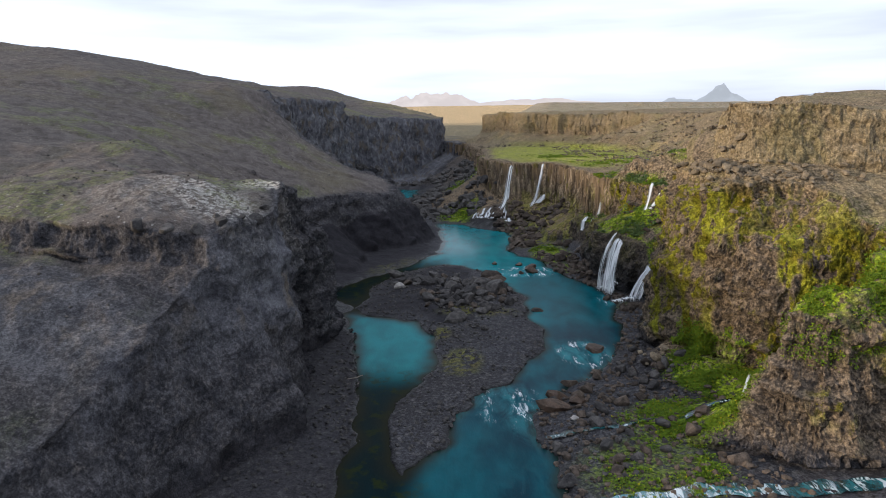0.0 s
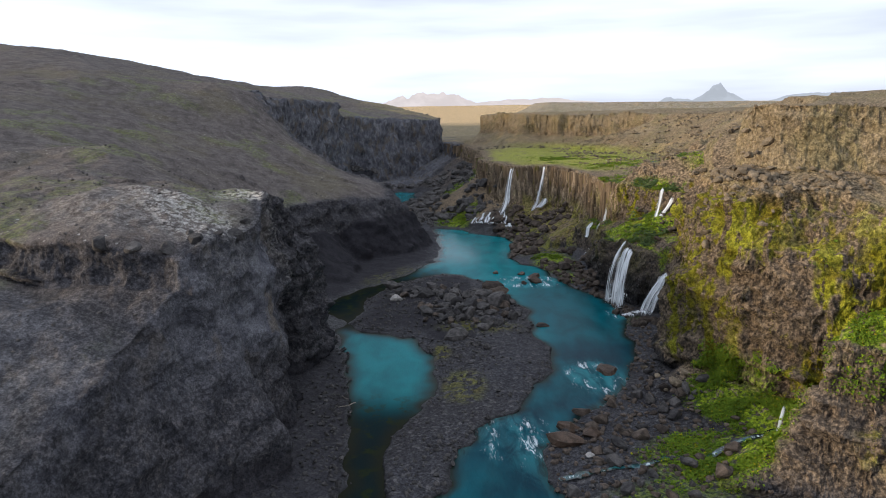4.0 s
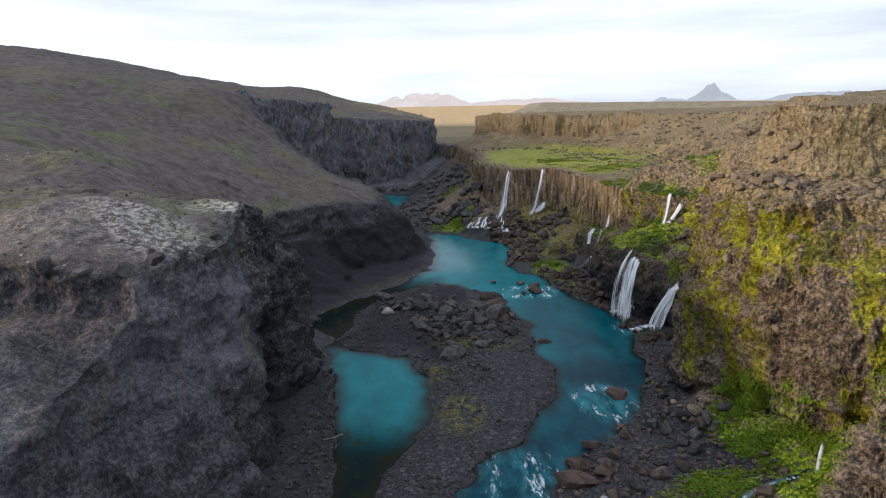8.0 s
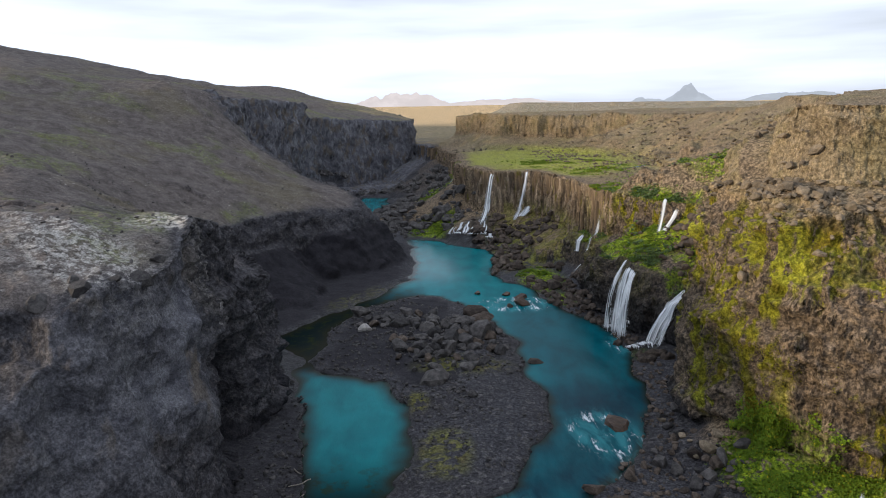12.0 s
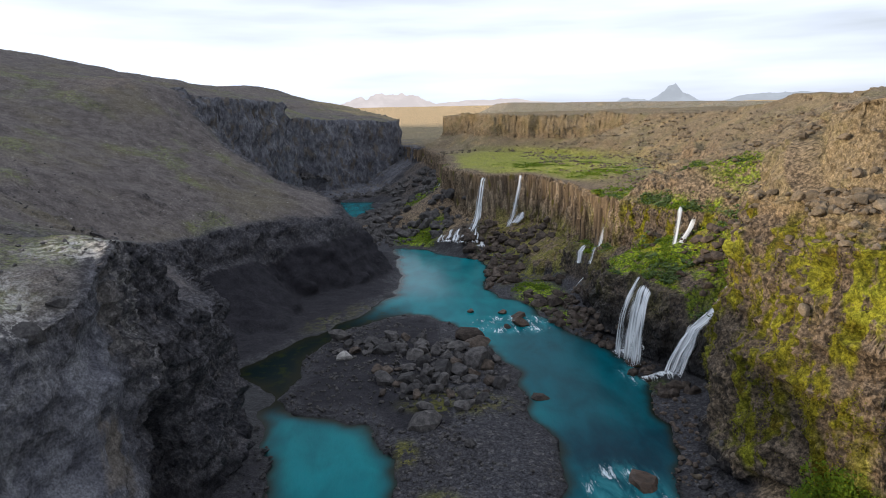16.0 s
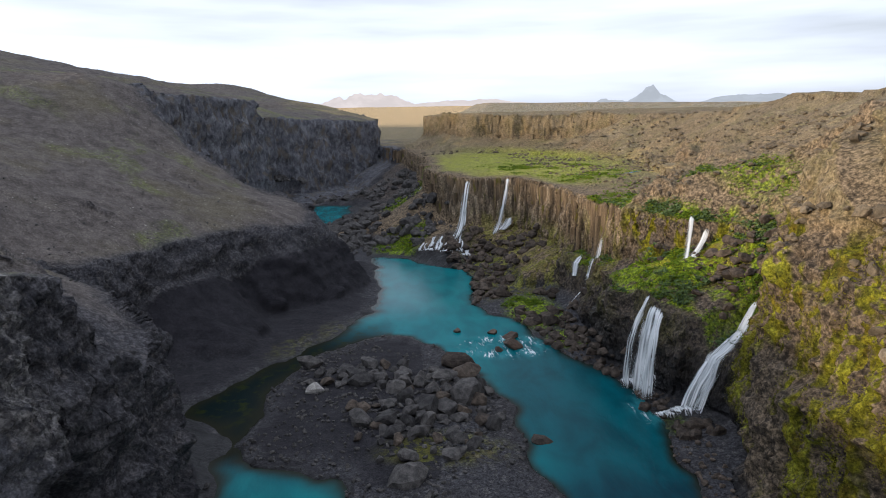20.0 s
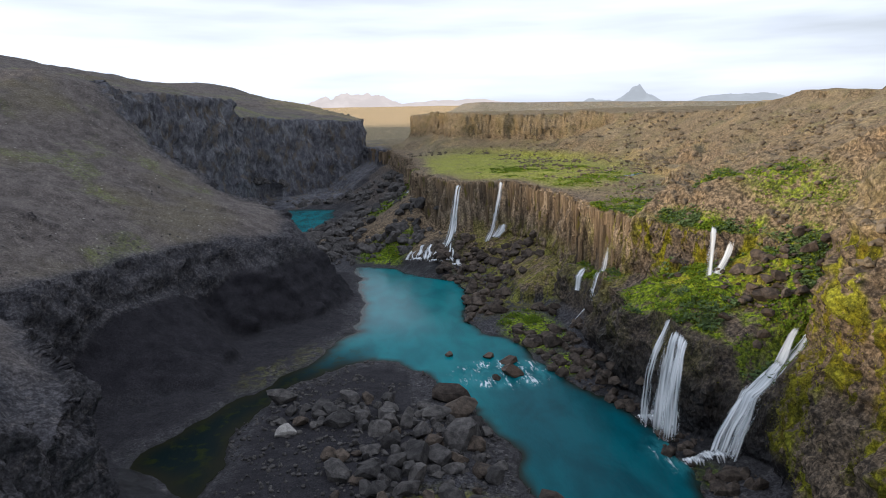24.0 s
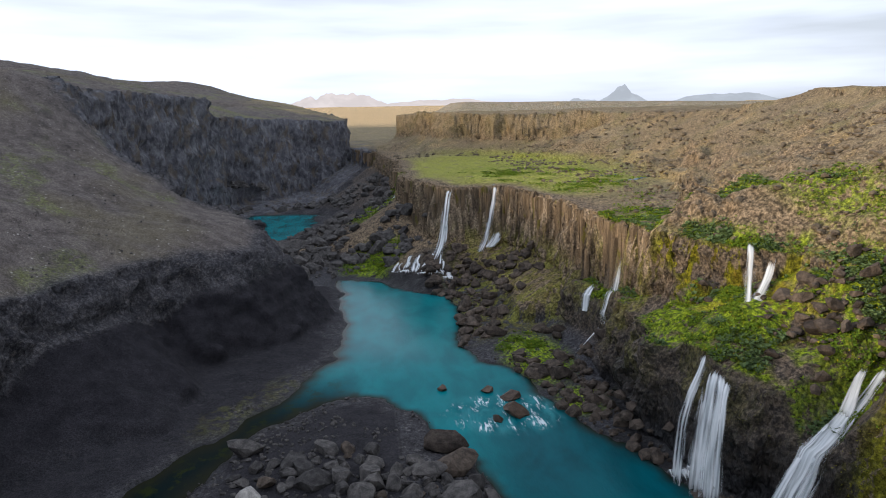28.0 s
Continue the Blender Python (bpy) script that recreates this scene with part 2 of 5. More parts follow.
def land(x, y):
    """The height of the land, and what covers it."""
    far = ss(np.hypot(x, y - 120), 250, 700)
    calm = 1 - np.maximum.reduce([blob(x, y, *c) for c in ((35, 136, 9), (40, 125.5, 8), (44.5, 144, 8), (20, 222, 7), (30, 223, 7), (35, 169, 8))])
    wob = (1 - far) * calm
    wx = x + wob * (1.7 * fbm2(x, y, 11, 2, 11))
    wy = y + wob * (1.7 * fbm2(x, y, 11, 2, 21))
    sx = x + 0.8 * fbm2(x, y, 5, 3, 51)
    sy = y + 0.8 * fbm2(x, y, 5, 3, 61)
    # floor of the gorge
    pool = inside(sx, sy, POOL)
    wet = np.maximum(np.minimum(inside(sx, sy, BANKS), -inside(sx, sy, ISLAND)), pool)
    rough = fbm2(x, y, 6, 5, 71)
    dry = 0.12 + 1.1 * (1 - np.exp(np.minimum(wet, 0) / 7)) + 0.16 * rough * (1 - np.exp(np.minimum(wet, 0) / 2))
    lo = np.where(wet > 0, -1.5 * (1 - np.exp(-np.maximum(wet, 0) / 2.5)), dry)
    gully = ss(y, 222, 245) * (1 - ss(y, 395, 425)) * (wet < 0)
    lo = lo + gully * np.minimum(-wet, 14) * (0.1 + 0.07 * fbm2(x, y, 9, 4, 81))
    plain = 19.0 + 62 * ss(y, 1500, 4300) + 2.0 * fbm2(x, y, 160, 3, 91) * far
    reach = ss(y, 402, 440)
    lo = lo + (plain - lo) * np.maximum(reach, ss(-y, 150, 400) * 0.9)
    # left side
    dl = inside(wx, wy, LEFT_RIM)
    ltop = left_land(x, y) + 0.9 * fbm2(x, y, 22, 5, 101) * ss(dl, 0, 10) + 0.25 * fbm2(x, y, 3.5, 3, 105) + 0.5 * ss(fbm2(x * 0.6, y * 1.3, 20, 4, 107), 0.12, 0.19) * ss(dl, 3, 9) * (1 - far) + 4 * far * fbm2(x, y, 140, 3, 103)
    yy = y + 1.6 * fbm2(x, y, 9, 3, 109) + 0.12 * np.clip(x + 30, -30, 0)
    ltop = ltop + 2.6 * (ss(yy, 69.3, 70.8) - ss(yy, 60, 71)) * (1 - ss(x, -25, -22)) * ss(x, -75, -60)
    mid_b = ss(y, 104, 125) * (1 - ss(y, 200, 215))
    front = 1 - ss(y, 70, 82)
    rise = ss(y, 138, 157)
    foot = 1.0 + mid_b * (2.2 + 7.6 * rise - 5.0 * ss(x, -24, -14) * rise) + 2.5 * ss(y, 205, 240)
    steep = 11.0 - 8.4 * front - 9.2 * mid_b * ss(x, -27, -18) * (1 - ss(y, 195, 202)) - 8.4 * mid_b * (1 - ss(x, -27, -18))
    tip = ss(x, -31, -21) * ss(y, 160, 172) * (1 - ss(y, 195, 202))
    foot, steep = foot - (foot - 0.6) * tip, steep - (steep - 1.1) * tip
    h = np.maximum(lo, tier(dl, ltop, foot, steep, 0.72 - 0.26 * mid_b * (1 - 0.8 * rise) + 0.05 * rough, lo))
    # right side: terrace, ledge under it, upper wall
    dt = inside(wx, wy, TERRACE)
    near = 1 - ss(y, 84, 112)
    slope_up = ss(y, 84, 92) * (1 - ss(y, 112, 124))
    ttop = 19.6 + 0.5 * fbm2(x, y, 14, 4, 111) + slope_up * np.clip((dt + 1) * 0.9, 0, 6) + 1.8 * blob(x, y, 37, 98, 13)
    ttop = ttop - (1 - ss(y, 74, 90)) * 5.6 + 1.5 * blob(x, y, 33, 63, 7) - 6 * blob(x, y, 42, 74, 9, 6) + near * np.clip(dt - 8, 0, 30) * 0.16
    talus_r = ss(y, 176, 186)
    tfoot = 1.2 + 3.2 * ss(y, 72, 78) * (1 - ss(y, 90, 97)) + 6.6 * talus_r + 4 * (1 - ss(y, 70, 80)) * ss(y, 64, 68) + 6 * ss(y, 226, 250)
    mound = 0.75 * ss(y, 118, 124) * (1 - ss(y, 148, 155)) * (1 - blob(x, y, 44.5, 143.5, 7))
    r1 = tier(dt, ttop, tfoot, 6.5 - 1.8 * (1 - ss(y, 74, 88)) - 5.2 * mound, 0.5 + 0.06 * rough, lo)
    de = inside(wx, wy, LEDGE)
    etop = 10.4 + 1.0 * blob(x, y, 37.5, 138.5, 5.5) + np.clip(de, 0, 13) * (0.62 - 0.32 * ss(y, 144, 158)) + 0.7 * fbm2(x, y, 5, 4, 121) - 1.8 * ss(y, 160, 172)
    r0 = tier(de, etop, 0.8 + 2.2 * ss(y, 156, 164), 4.0, 0.55, lo)
    du = inside(wx, wy, UPPER_RIM)
    utop = 35.3 + 1.2 * fbm2(x, y, 30, 4, 131) + 3.9 * blob(x, y, 108, 195, 70) + 7 * ss(y, 420, 900) * (x > 0) + 0.007 * np.clip(y - 900, 0, 4000)
    crag = 1 - ss(y, 98, 112)
    back = ss(y, 300, 325)
    ufoot = utop - 1.5 - 6.2 * crag - 8 * back
    r2 = tier(du, utop, ufoot, 2.2 + 4.5 * np.maximum(crag, back), 0.5 + 0.09 * rough - 0.1 * crag, -50)
    dam = tier(inside(x, y, BANK_FAR), 48.3 - 5.3 * np.clip((x - 128) / 342, 0, 1.2) + 0.4 * fbm2(x, y, 60, 3, 141), 40, 0.6, 0.4, -50)
    r2 = np.where(dt > 0, np.minimum(r2, ttop + np.maximum(dt, 0) * (1.1 + 0.7 * slope_up)), -50)
    high = np.maximum(np.maximum(r0, r1), np.maximum(r2, dam))
    bed = np.interp(x, (33, 34.5, 38, 41.5, 46, 52), (-0.6, 0.2, 6.6, 8.9, 12.2, 15.5)) + 1.25 * np.maximum(np.abs(y - 124 - 0.3 * (x - 34)) - 1.5, 0)
    high = np.where((x > 33) & (x < 54) & (np.abs(y - 126) < 9), np.minimum(high, np.maximum(bed, lo)), high)
    high = np.where((pool > -16) & (x < 8), np.minimum(high, np.maximum(lo, 0.3 + np.maximum(-pool, 0) * 0.6)), high)
    return np.maximum(h, high), np.array([wet, dl, dt, de, du])


def refined(step, x0, x1, y0, y1, limit, rounds):
    """Triangles over the plan, split along their long edges until each is short for its distance, steep walls included."""
    xs, ys = np.arange(x0, x1 + step, step, float), np.arange(y0, y1 + step, step, float)
    gx, gy = np.meshgrid(xs, ys)
    px, py = gx.ravel(), gy.ravel()
    n = len(xs)
    i = (np.arange(len(ys) - 1)[:, None] * n + np.arange(n - 1)[None, :]).ravel()
    tri = np.concatenate([np.c_[i, i + 1, i + n + 1], np.c_[i, i + n + 1, i + n]])
    pz, kind = land(px, py)
    for _ in range(rounds):
        e = np.concatenate([tri[:, [0, 1]], tri[:, [1, 2]], tri[:, [2, 0]]])
        e.sort(axis=1)
        key = e[:, 0] * len(px) + e[:, 1]
        uniq, back = np.unique(key, return_inverse=True)
        ea, eb = uniq // len(px), uniq % len(px)
        length = np.sqrt((px[ea] - px[eb]) ** 2 + (py[ea] - py[eb]) ** 2 + (pz[ea] - pz[eb]) ** 2)
        flat = np.hypot(px[ea] - px[eb], py[ea] - py[eb])
        cut = (length > limit((px[ea] + px[eb]) / 2, (py[ea] + py[eb]) / 2, (pz[ea] + pz[eb]) / 2)) & (flat > 0.05)
        if not cut.any():
            break
        new_id = np.full(len(uniq), -1)
        new_id[cut] = len(px) + np.arange(cut.sum())
        mx, my = (px[ea[cut]] + px[eb[cut]]) / 2, (py[ea[cut]] + py[eb[cut]]) / 2
        mz, mk = land(mx, my)
        px, py, pz, kind = np.r_[px, mx], np.r_[py, my], np.r_[pz, mz], np.c_[kind, mk]
        m = new_id[back].reshape(3, -1).T
        a, b, c = tri.T
        ab, bc, ca = m.T
        count = (m >= 0).sum(1)
        out = [tri[count == 0], ]
        s = count == 3
        out += [np.c_[a[s], ab[s], ca[s]], np.c_[ab[s], b[s], bc[s]], np.c_[ca[s], bc[s], c[s]], np.c_[ab[s], bc[s], ca[s]]]
        for k in range(3):
            p, q, r = tri[:, k], tri[:, (k + 1) % 3], tri[:, (k + 2) % 3]
            pq, qr, rp = m[:, k], m[:, (k + 1) % 3], m[:, (k + 2) % 3]
            s = (count == 1) & (pq >= 0)
            out += [np.c_[p[s], pq[s], r[s]], np.c_[pq[s], q[s], r[s]]]
            s = (count == 2) & (rp < 0)
            out += [np.c_[pq[s], q[s], qr[s]], np.c_[p[s], pq[s], qr[s]], np.c_[p[s], qr[s], r[s]]]
        tri = np.concatenate(out)
    return px, py, pz, tri, kind


def mesh_of(name, co, faces, size, material, smooth=True, **values):
    """A mesh from arrays, with one float a point under each further name."""
    me = bpy.data.meshes.new(name)
    me.vertices.add(len(co))
    me.vertices.foreach_set("co", np.ascontiguousarray(co, np.float32).ravel())
    me.loops.add(faces.size)
    me.loops.foreach_set("vertex_index", np.ascontiguousarray(faces, np.int32).ravel())
    me.polygons.add(len(faces))
    me.polygons.foreach_set("loop_start", np.arange(0, faces.size, size, dtype=np.int32))
    me.polygons.foreach_set("use_smooth", np.full(len(faces), smooth))
    for key, value in values.items():
        me.attributes.new(key, "FLOAT", "POINT").data.foreach_set("value", np.ascontiguousarray(value, np.float32))
    me.materials.append(material)
    me.update(calc_edges=True)
    return me


# ---- materials ----
def ground_material():
    m = Mat("ground", 0.95, 0.15)
    big, mid, fine = m.noise(0.045, 5), m.noise(0.45, 6, 0.62), m.noise(6.5, 6, 0.72)
    streak = m.noise(0.8, 6, 0.62, (1, 1, 0.14))
    lump = m.noise(1.3, 6, 0.66)
    grain = m.cells(3.4)
    dark = m.mix(m.span(mid, 0.3, 0.7), (0.031, 0.031, 0.036), (0.080, 0.076, 0.081))
    dark = m.mix(m.span(lump, 0.52, 0.75, 0, 0.6), dark, (0.105, 0.090, 0.080))
    turf = m.mix(m.span(mid, 0.35, 0.65), (0.083, 0.071, 0.066), (0.140, 0.120, 0.109))
    turf = m.mix(m.span(big, 0.48, 0.66, 0, 0.5), turf, (0.130, 0.112, 0.066))
    turf = m.mix(m.span(lump, 0.6, 0.75, 0, 0.5), turf, (0.180, 0.160, 0.148))
    flecks = m.math("MULTIPLY", m.span(m.cells(1.7, out="Color"), 0.70, 0.76), m.span(m.cells(1.7), 0.30, 0.18), True)
    turf = m.mix(m.math("MULTIPLY", flecks, m.span(m.noise(0.09, 5, 0.65), 0.45, 0.6, 0.1, 0.8)), turf, (0.36, 0.335, 0.31))
    warm = m.mix(m.span(lump, 0.32, 0.66), (0.062, 0.047, 0.033), (0.25, 0.185, 0.12))
    warm = m.mix(m.span(mid, 0.5, 0.75, 0, 0.6), warm, (0.34, 0.25, 0.155))
    column = m.mix(m.span(streak, 0.34, 0.66), (0.110, 0.084, 0.062), (0.38, 0.295, 0.205))
    column = m.mix(m.span(mid, 0.5, 0.7, 0, 0.5), column, (0.29, 0.205, 0.12))
    posts = m.cells(0.95, stretch=(1, 1, 0.045))
    column = m.mix(m.span(posts, 0.45, 0.75, 0, 0.55), column, (0.045, 0.036, 0.028))
    earth = m.mix(m.span(mid, 0.3, 0.7), (0.21, 0.165, 0.10), (0.36, 0.285, 0.17))
    earth = m.mix(m.span(lump, 0.35, 0.7, 0, 0.6), earth, (0.13, 0.108, 0.078))
    earth = m.mix(m.span(m.noise(0.12, 5, 0.6), 0.46, 0.6, 0, 0.55), earth, (0.155, 0.140, 0.060))
    earth = m.mix(m.span(m.noise(0.05, 4, 0.55, (1, 2, 1), 0.8), 0.55, 0.68, 0, 0.6), earth, (0.40, 0.28, 0.13))
    grit, grit_id = m.cells(1.5), m.cells(1.5, out="Color")
    chip = m.math("MULTIPLY", m.span(grit, 0.42, 0.30), m.span(grit_id, 0.42, 0.5), True)
    chip = m.math("MULTIPLY", chip, m.span(m.noise(0.10, 4, 0.6), 0.36, 0.56), True)
    stony = m.mix(m.span(grit_id, 0.5, 0.8), (0.085, 0.067, 0.048), (0.28, 0.225, 0.155))
    earth = m.mix(m.math("MULTIPLY", chip, 0.85), earth, stony)
    warm = m.mix(m.math("MULTIPLY", chip, 0.5), warm, stony)
    gravel = m.mix(m.span(grain, 0.05, 0.5), (0.017, 0.017, 0.020), (0.056, 0.055, 0.061))
    gravel = m.mix(m.span(big, 0.4, 0.65, 0, 0.5), gravel, (0.040, 0.036, 0.036))
    gravel = m.mix(m.span(m.cells(2.2, out="Color"), 0.72, 0.8, 0, 0.5), gravel, (0.125, 0.118, 0.115))
    color = m.mix(m.attr("turf"), dark, turf)
    color = m.mix(m.attr("warm"), color, warm)
    color = m.mix(m.attr("column"), color, column)
    scree = m.mix(m.span(mid, 0.35, 0.65), (0.066, 0.066, 0.078), (0.145, 0.145, 0.160))
    scree = m.mix(m.span(m.noise(0.55, 7, 0.68, (1, 0.45, 0.35), 1.2), 0.50, 0.66, 0, 0.8), scree, (0.20, 0.20, 0.21))
    scree = m.mix(m.span(m.noise(0.20, 5, 0.62, (1, 1, 0.8), 0.5), 0.52, 0.62, 0, 0.75), scree, (0.125, 0.104, 0.082))
    color = m.mix(m.attr("ash"), color, scree)
    color = m.mix(m.attr("sand"), color, m.mix(m.span(mid, 0.3, 0.7), (0.016, 0.0152, 0.0184), (0.029, 0.0272, 0.0318)))
    color = m.mix(m.attr("earth"), color, earth)
    color = m.mix(m.attr("gravel"), color, gravel)
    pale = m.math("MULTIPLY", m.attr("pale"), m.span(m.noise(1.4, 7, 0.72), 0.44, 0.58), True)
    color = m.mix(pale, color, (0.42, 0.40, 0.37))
    lawn = m.mix(m.span(lump, 0.3, 0.7), (0.19, 0.20, 0.032), (0.36, 0.36, 0.075))
    color = m.mix(m.math("MULTIPLY", m.attr("lawn"), m.span(mid, 0.32, 0.46), True), color, lawn)
    moss = m.math("MULTIPLY", m.attr("moss"), m.span(m.math("ADD", m.noise(0.50, 6, 0.60, (1, 1, 0.24), 0.4), m.math("MULTIPLY", m.math("SUBTRACT", m.noise(3.0, 4, 0.6), 0.5), 0.12)), 0.445, 0.49), True)
    mossy = m.mix(m.span(m.noise(1.5, 5), 0.35, 0.65), (0.072, 0.072, 0.009), (0.225, 0.212, 0.016))
    mossy = m.mix(m.span(m.noise(0.16, 5, 0.6, (1, 1, 0.7)), 0.50, 0.62, 0, 0.85), mossy, (0.29, 0.295, 0.028))
    mossy = m.mix(m.span(m.noise(0.33, 5, 0.6), 0.52, 0.66, 0, 0.6), mossy, (0.17, 0.110, 0.016))
    mossy = m.mix(m.span(m.noise(7.0, 4, 0.6), 0.5, 0.68, 0, 0.6), mossy, (0.040, 0.044, 0.006))
    bare = m.span(m.noise(0.42, 5, 0.62, (1, 1, 0.10), 0.3), 0.57, 0.63)
    moss = m.math("MULTIPLY", moss, m.math("SUBTRACT", 1.0, m.math("MULTIPLY", bare, 0.85)), True)
    color = m.mix(moss, color, mossy)
    green = m.math("MULTIPLY", m.attr("green"), m.span(m.noise(1.1, 6, 0.6), 0.38, 0.5), True)
    leafy = m.mix(m.span(m.noise(2.2, 5), 0.35, 0.65), (0.040, 0.080, 0.008), (0.24, 0.31, 0.020))
    color = m.mix(green, color, leafy)
    # low sunlight and haze on the far plain, put into its colour
    color = m.mix(m.attr("sun_paint"), color, (0.58, 0.41, 0.22))
    color = m.mix(m.math("MULTIPLY", m.attr("damp_dark"), 0.8), color, (0.010, 0.010, 0.011))
    speck = m.mix(m.span(fine, 0.34, 0.66), (0.58, 0.58, 0.58), (1.42, 1.42, 1.42))
    color = m.mix(1.0, color, speck, "MULTIPLY")
    dots = m.mix(m.span(m.noise(2.6, 4, 0.6), 0.36, 0.64), (0.62, 0.62, 0.62), (1.38, 1.38, 1.38))
    color = m.mix(m.math("SUBTRACT", 1.0, m.math("MULTIPLY", m.math("MAXIMUM", m.attr("ash"), m.math("MAXIMUM", m.attr("sand"), m.math("MULTIPLY", m.attr("turf"), 0.7))), 0.75)), color, m.mix(1.0, color, dots, "MULTIPLY"))
    bent = m.n.new("ShaderNodeVectorMath")
    bent.operation = "MULTIPLY_ADD"
    shift = m.n.new("ShaderNodeTexNoise")
    shift.inputs["Scale"].default_value = 0.9
    m.l.new(m.co, shift.inputs["Vector"])
    m.l.new(shift.outputs["Color"], bent.inputs[0])
    bent.inputs[1].default_value = (0.9, 0.9, 0.9)
    m.l.new(m.co, bent.inputs[2])
    keep, m.co = m.co, bent.outputs[0]
    blocks = m.math("ADD", m.math("MULTIPLY", m.cells(0.75, stretch=(1, 1, 0.7)), 0.5), m.math("MULTIPLY", m.cells(0.95, stretch=(1, 1, 0.6), out="Color"), 0.55))
    chips = m.math("ADD", m.math("MULTIPLY", m.cells(2.3, stretch=(1, 1, 0.8)), 0.5), m.math("MULTIPLY", m.cells(2.9, stretch=(1, 1, 0.7), out="Color"), 0.55))
    m.co = keep
    n = m.bump(mid, 0.8, 0.5)
    soft = m.math("MAXIMUM", m.math("MAXIMUM", m.attr("gravel"), m.attr("sand")), m.math("MAXIMUM", m.attr("turf"), m.math("MULTIPLY", m.attr("ash"), 0.6)))
    smooth = m.math("SUBTRACT", 1.0, m.math("MULTIPLY", soft, 0.85))
    n = m.bump(m.math("MULTIPLY", blocks, smooth), 0.75, 0.6, n)
    n = m.bump(m.math("MULTIPLY", chips, smooth), 0.5, 0.22, n)
    n = m.bump(m.math("MULTIPLY", posts, m.math("MULTIPLY", m.attr("column"), -1.0)), 1.0, 0.7, n)
    n = m.bump(m.noise(4.0, 5, 0.6), 0.4, 0.08, n)
    return m.done(color, n, m.span(m.attr("damp_dark"), 0, 1, 0.95, 0.4))


def rock_material(name, lo, hi, rough=0.9, moss=0.0):
    m = Mat(name, rough, 0.25)
    mid, fine = m.noise(1.3, 6, 0.6), m.noise(9.0, 4, 0.65)
    color = m.mix(m.span(mid, 0.3, 0.7), lo, hi)
    color = m.mix(1.0, color, m.mix(m.random(), (0.6, 0.6, 0.61), (1.4, 1.38, 1.34)), "MULTIPLY")
    color = m.mix(1.0, color, m.mix(m.span(fine, 0.25, 0.75), (0.7, 0.7, 0.7), (1.3, 1.3, 1.3)), "MULTIPLY")
    if moss:
        color = m.mix(m.span(m.noise(1.9, 4), 0.56, 0.66, 0, moss), color, (0.11, 0.11, 0.012))
    n = m.bump(mid, 0.7, 0.2)
    n = m.bump(fine, 0.6, 0.05, n)
    return m.done(color, n)


def water_material():
    m = Mat("river_water", 0.05, 0.10)
    m.b.inputs["IOR"].default_value = 1.33
    flow = m.noise(0.22, 4, 0.55, (1, 0.5, 1), 0.3)
    milky = m.mix(m.span(flow, 0.3, 0.7), (0.002, 0.140, 0.165), (0.004, 0.205, 0.232))
    deep = m.mix(m.span(flow, 0.3, 0.7), (0.001, 0.028, 0.046), (0.001, 0.060, 0.086))
    color = m.mix(m.attr("deep"), milky, deep)
    color = m.mix(m.attr("clear"), color, (0.003, 0.010, 0.011))
    weed = m.math("MULTIPLY", m.attr("clear"), m.span(m.noise(0.45, 6, 0.65), 0.50, 0.62, 0, 0.8), True)
    color = m.mix(weed, color, (0.020, 0.028, 0.004))
    color = m.mix(m.attr("shallow"), color, (0.016, 0.017, 0.010))
    drift = m.span(m.noise(0.42, 4, 0.6, (1.3, 0.45, 1), 0.8), 0.42, 0.68)
    lace = m.span(m.noise(1.7, 7, 0.62, (1.3, 0.32, 1), 0.9), 0.38, 0.70)
    foam = m.math("MULTIPLY", m.attr("rapid"), m.math("MULTIPLY", drift, lace), True)
    churn = m.math("MULTIPLY", m.attr("rapid"), m.span(m.noise(0.5, 5, 0.6, (1.2, 0.4, 1), 0.6), 0.38, 0.66), True)
    color = m.mix(m.math("MULTIPLY", churn, 0.55), color, (0.045, 0.30, 0.34))
    foam = m.span(foam, 0.09, 0.6, 0.0, 0.9)
    color = m.mix(foam, color, (0.70, 0.80, 0.84))
    n = m.bump(m.noise(1.6, 5, 0.62, (1.2, 0.55, 1), 0.6), 0.34, 0.12)
    n = m.bump(m.math("MULTIPLY", m.attr("rapid"), m.noise(0.9, 5, 0.6, (1.4, 0.6, 1), 1.0)), 0.25, 0.25, n)
    body = m.n.new("ShaderNodeBsdfDiffuse")
    gloss = m.n.new("ShaderNodeBsdfGlossy")
    edge = m.n.new("ShaderNodeFresnel")
    both = m.n.new("ShaderNodeMixShader")
    edge.inputs["IOR"].default_value = 1.33
    m.l.new(color, body.inputs["Color"])
    m.put(gloss.inputs["Roughness"], m.span(foam, 0, 1, 0.16, 0.6))
    for node in (body, gloss, edge):
        m.l.new(n, node.inputs["Normal"])
    m.put(both.inputs[0], m.math("MULTIPLY", edge.outputs[0], m.math("MULTIPLY", m.span(m.attr("clear"), 0, 1, 0.30, 0.10), m.span(m.attr("calm"), 0, 1, 1.0, 2.6))))
    m.l.new(body.outputs[0], both.inputs[1])
    m.l.new(gloss.outputs[0], both.inputs[2])
    m.l.new(both.outputs[0], m.n["Material Output"].inputs["Surface"])
    return m.m


GROUND = ground_material()
WATER = water_material()
GREY_ROCK = rock_material("grey_basalt", (0.036, 0.034, 0.035), (0.105, 0.098, 0.095))
BROWN_ROCK = rock_material("brown_basalt", (0.040, 0.032, 0.027), (0.120, 0.094, 0.076))
TAN_ROCK = rock_material("tan_rock", (0.115, 0.094, 0.068), (0.25, 0.20, 0.142))

# ---- the ground ----


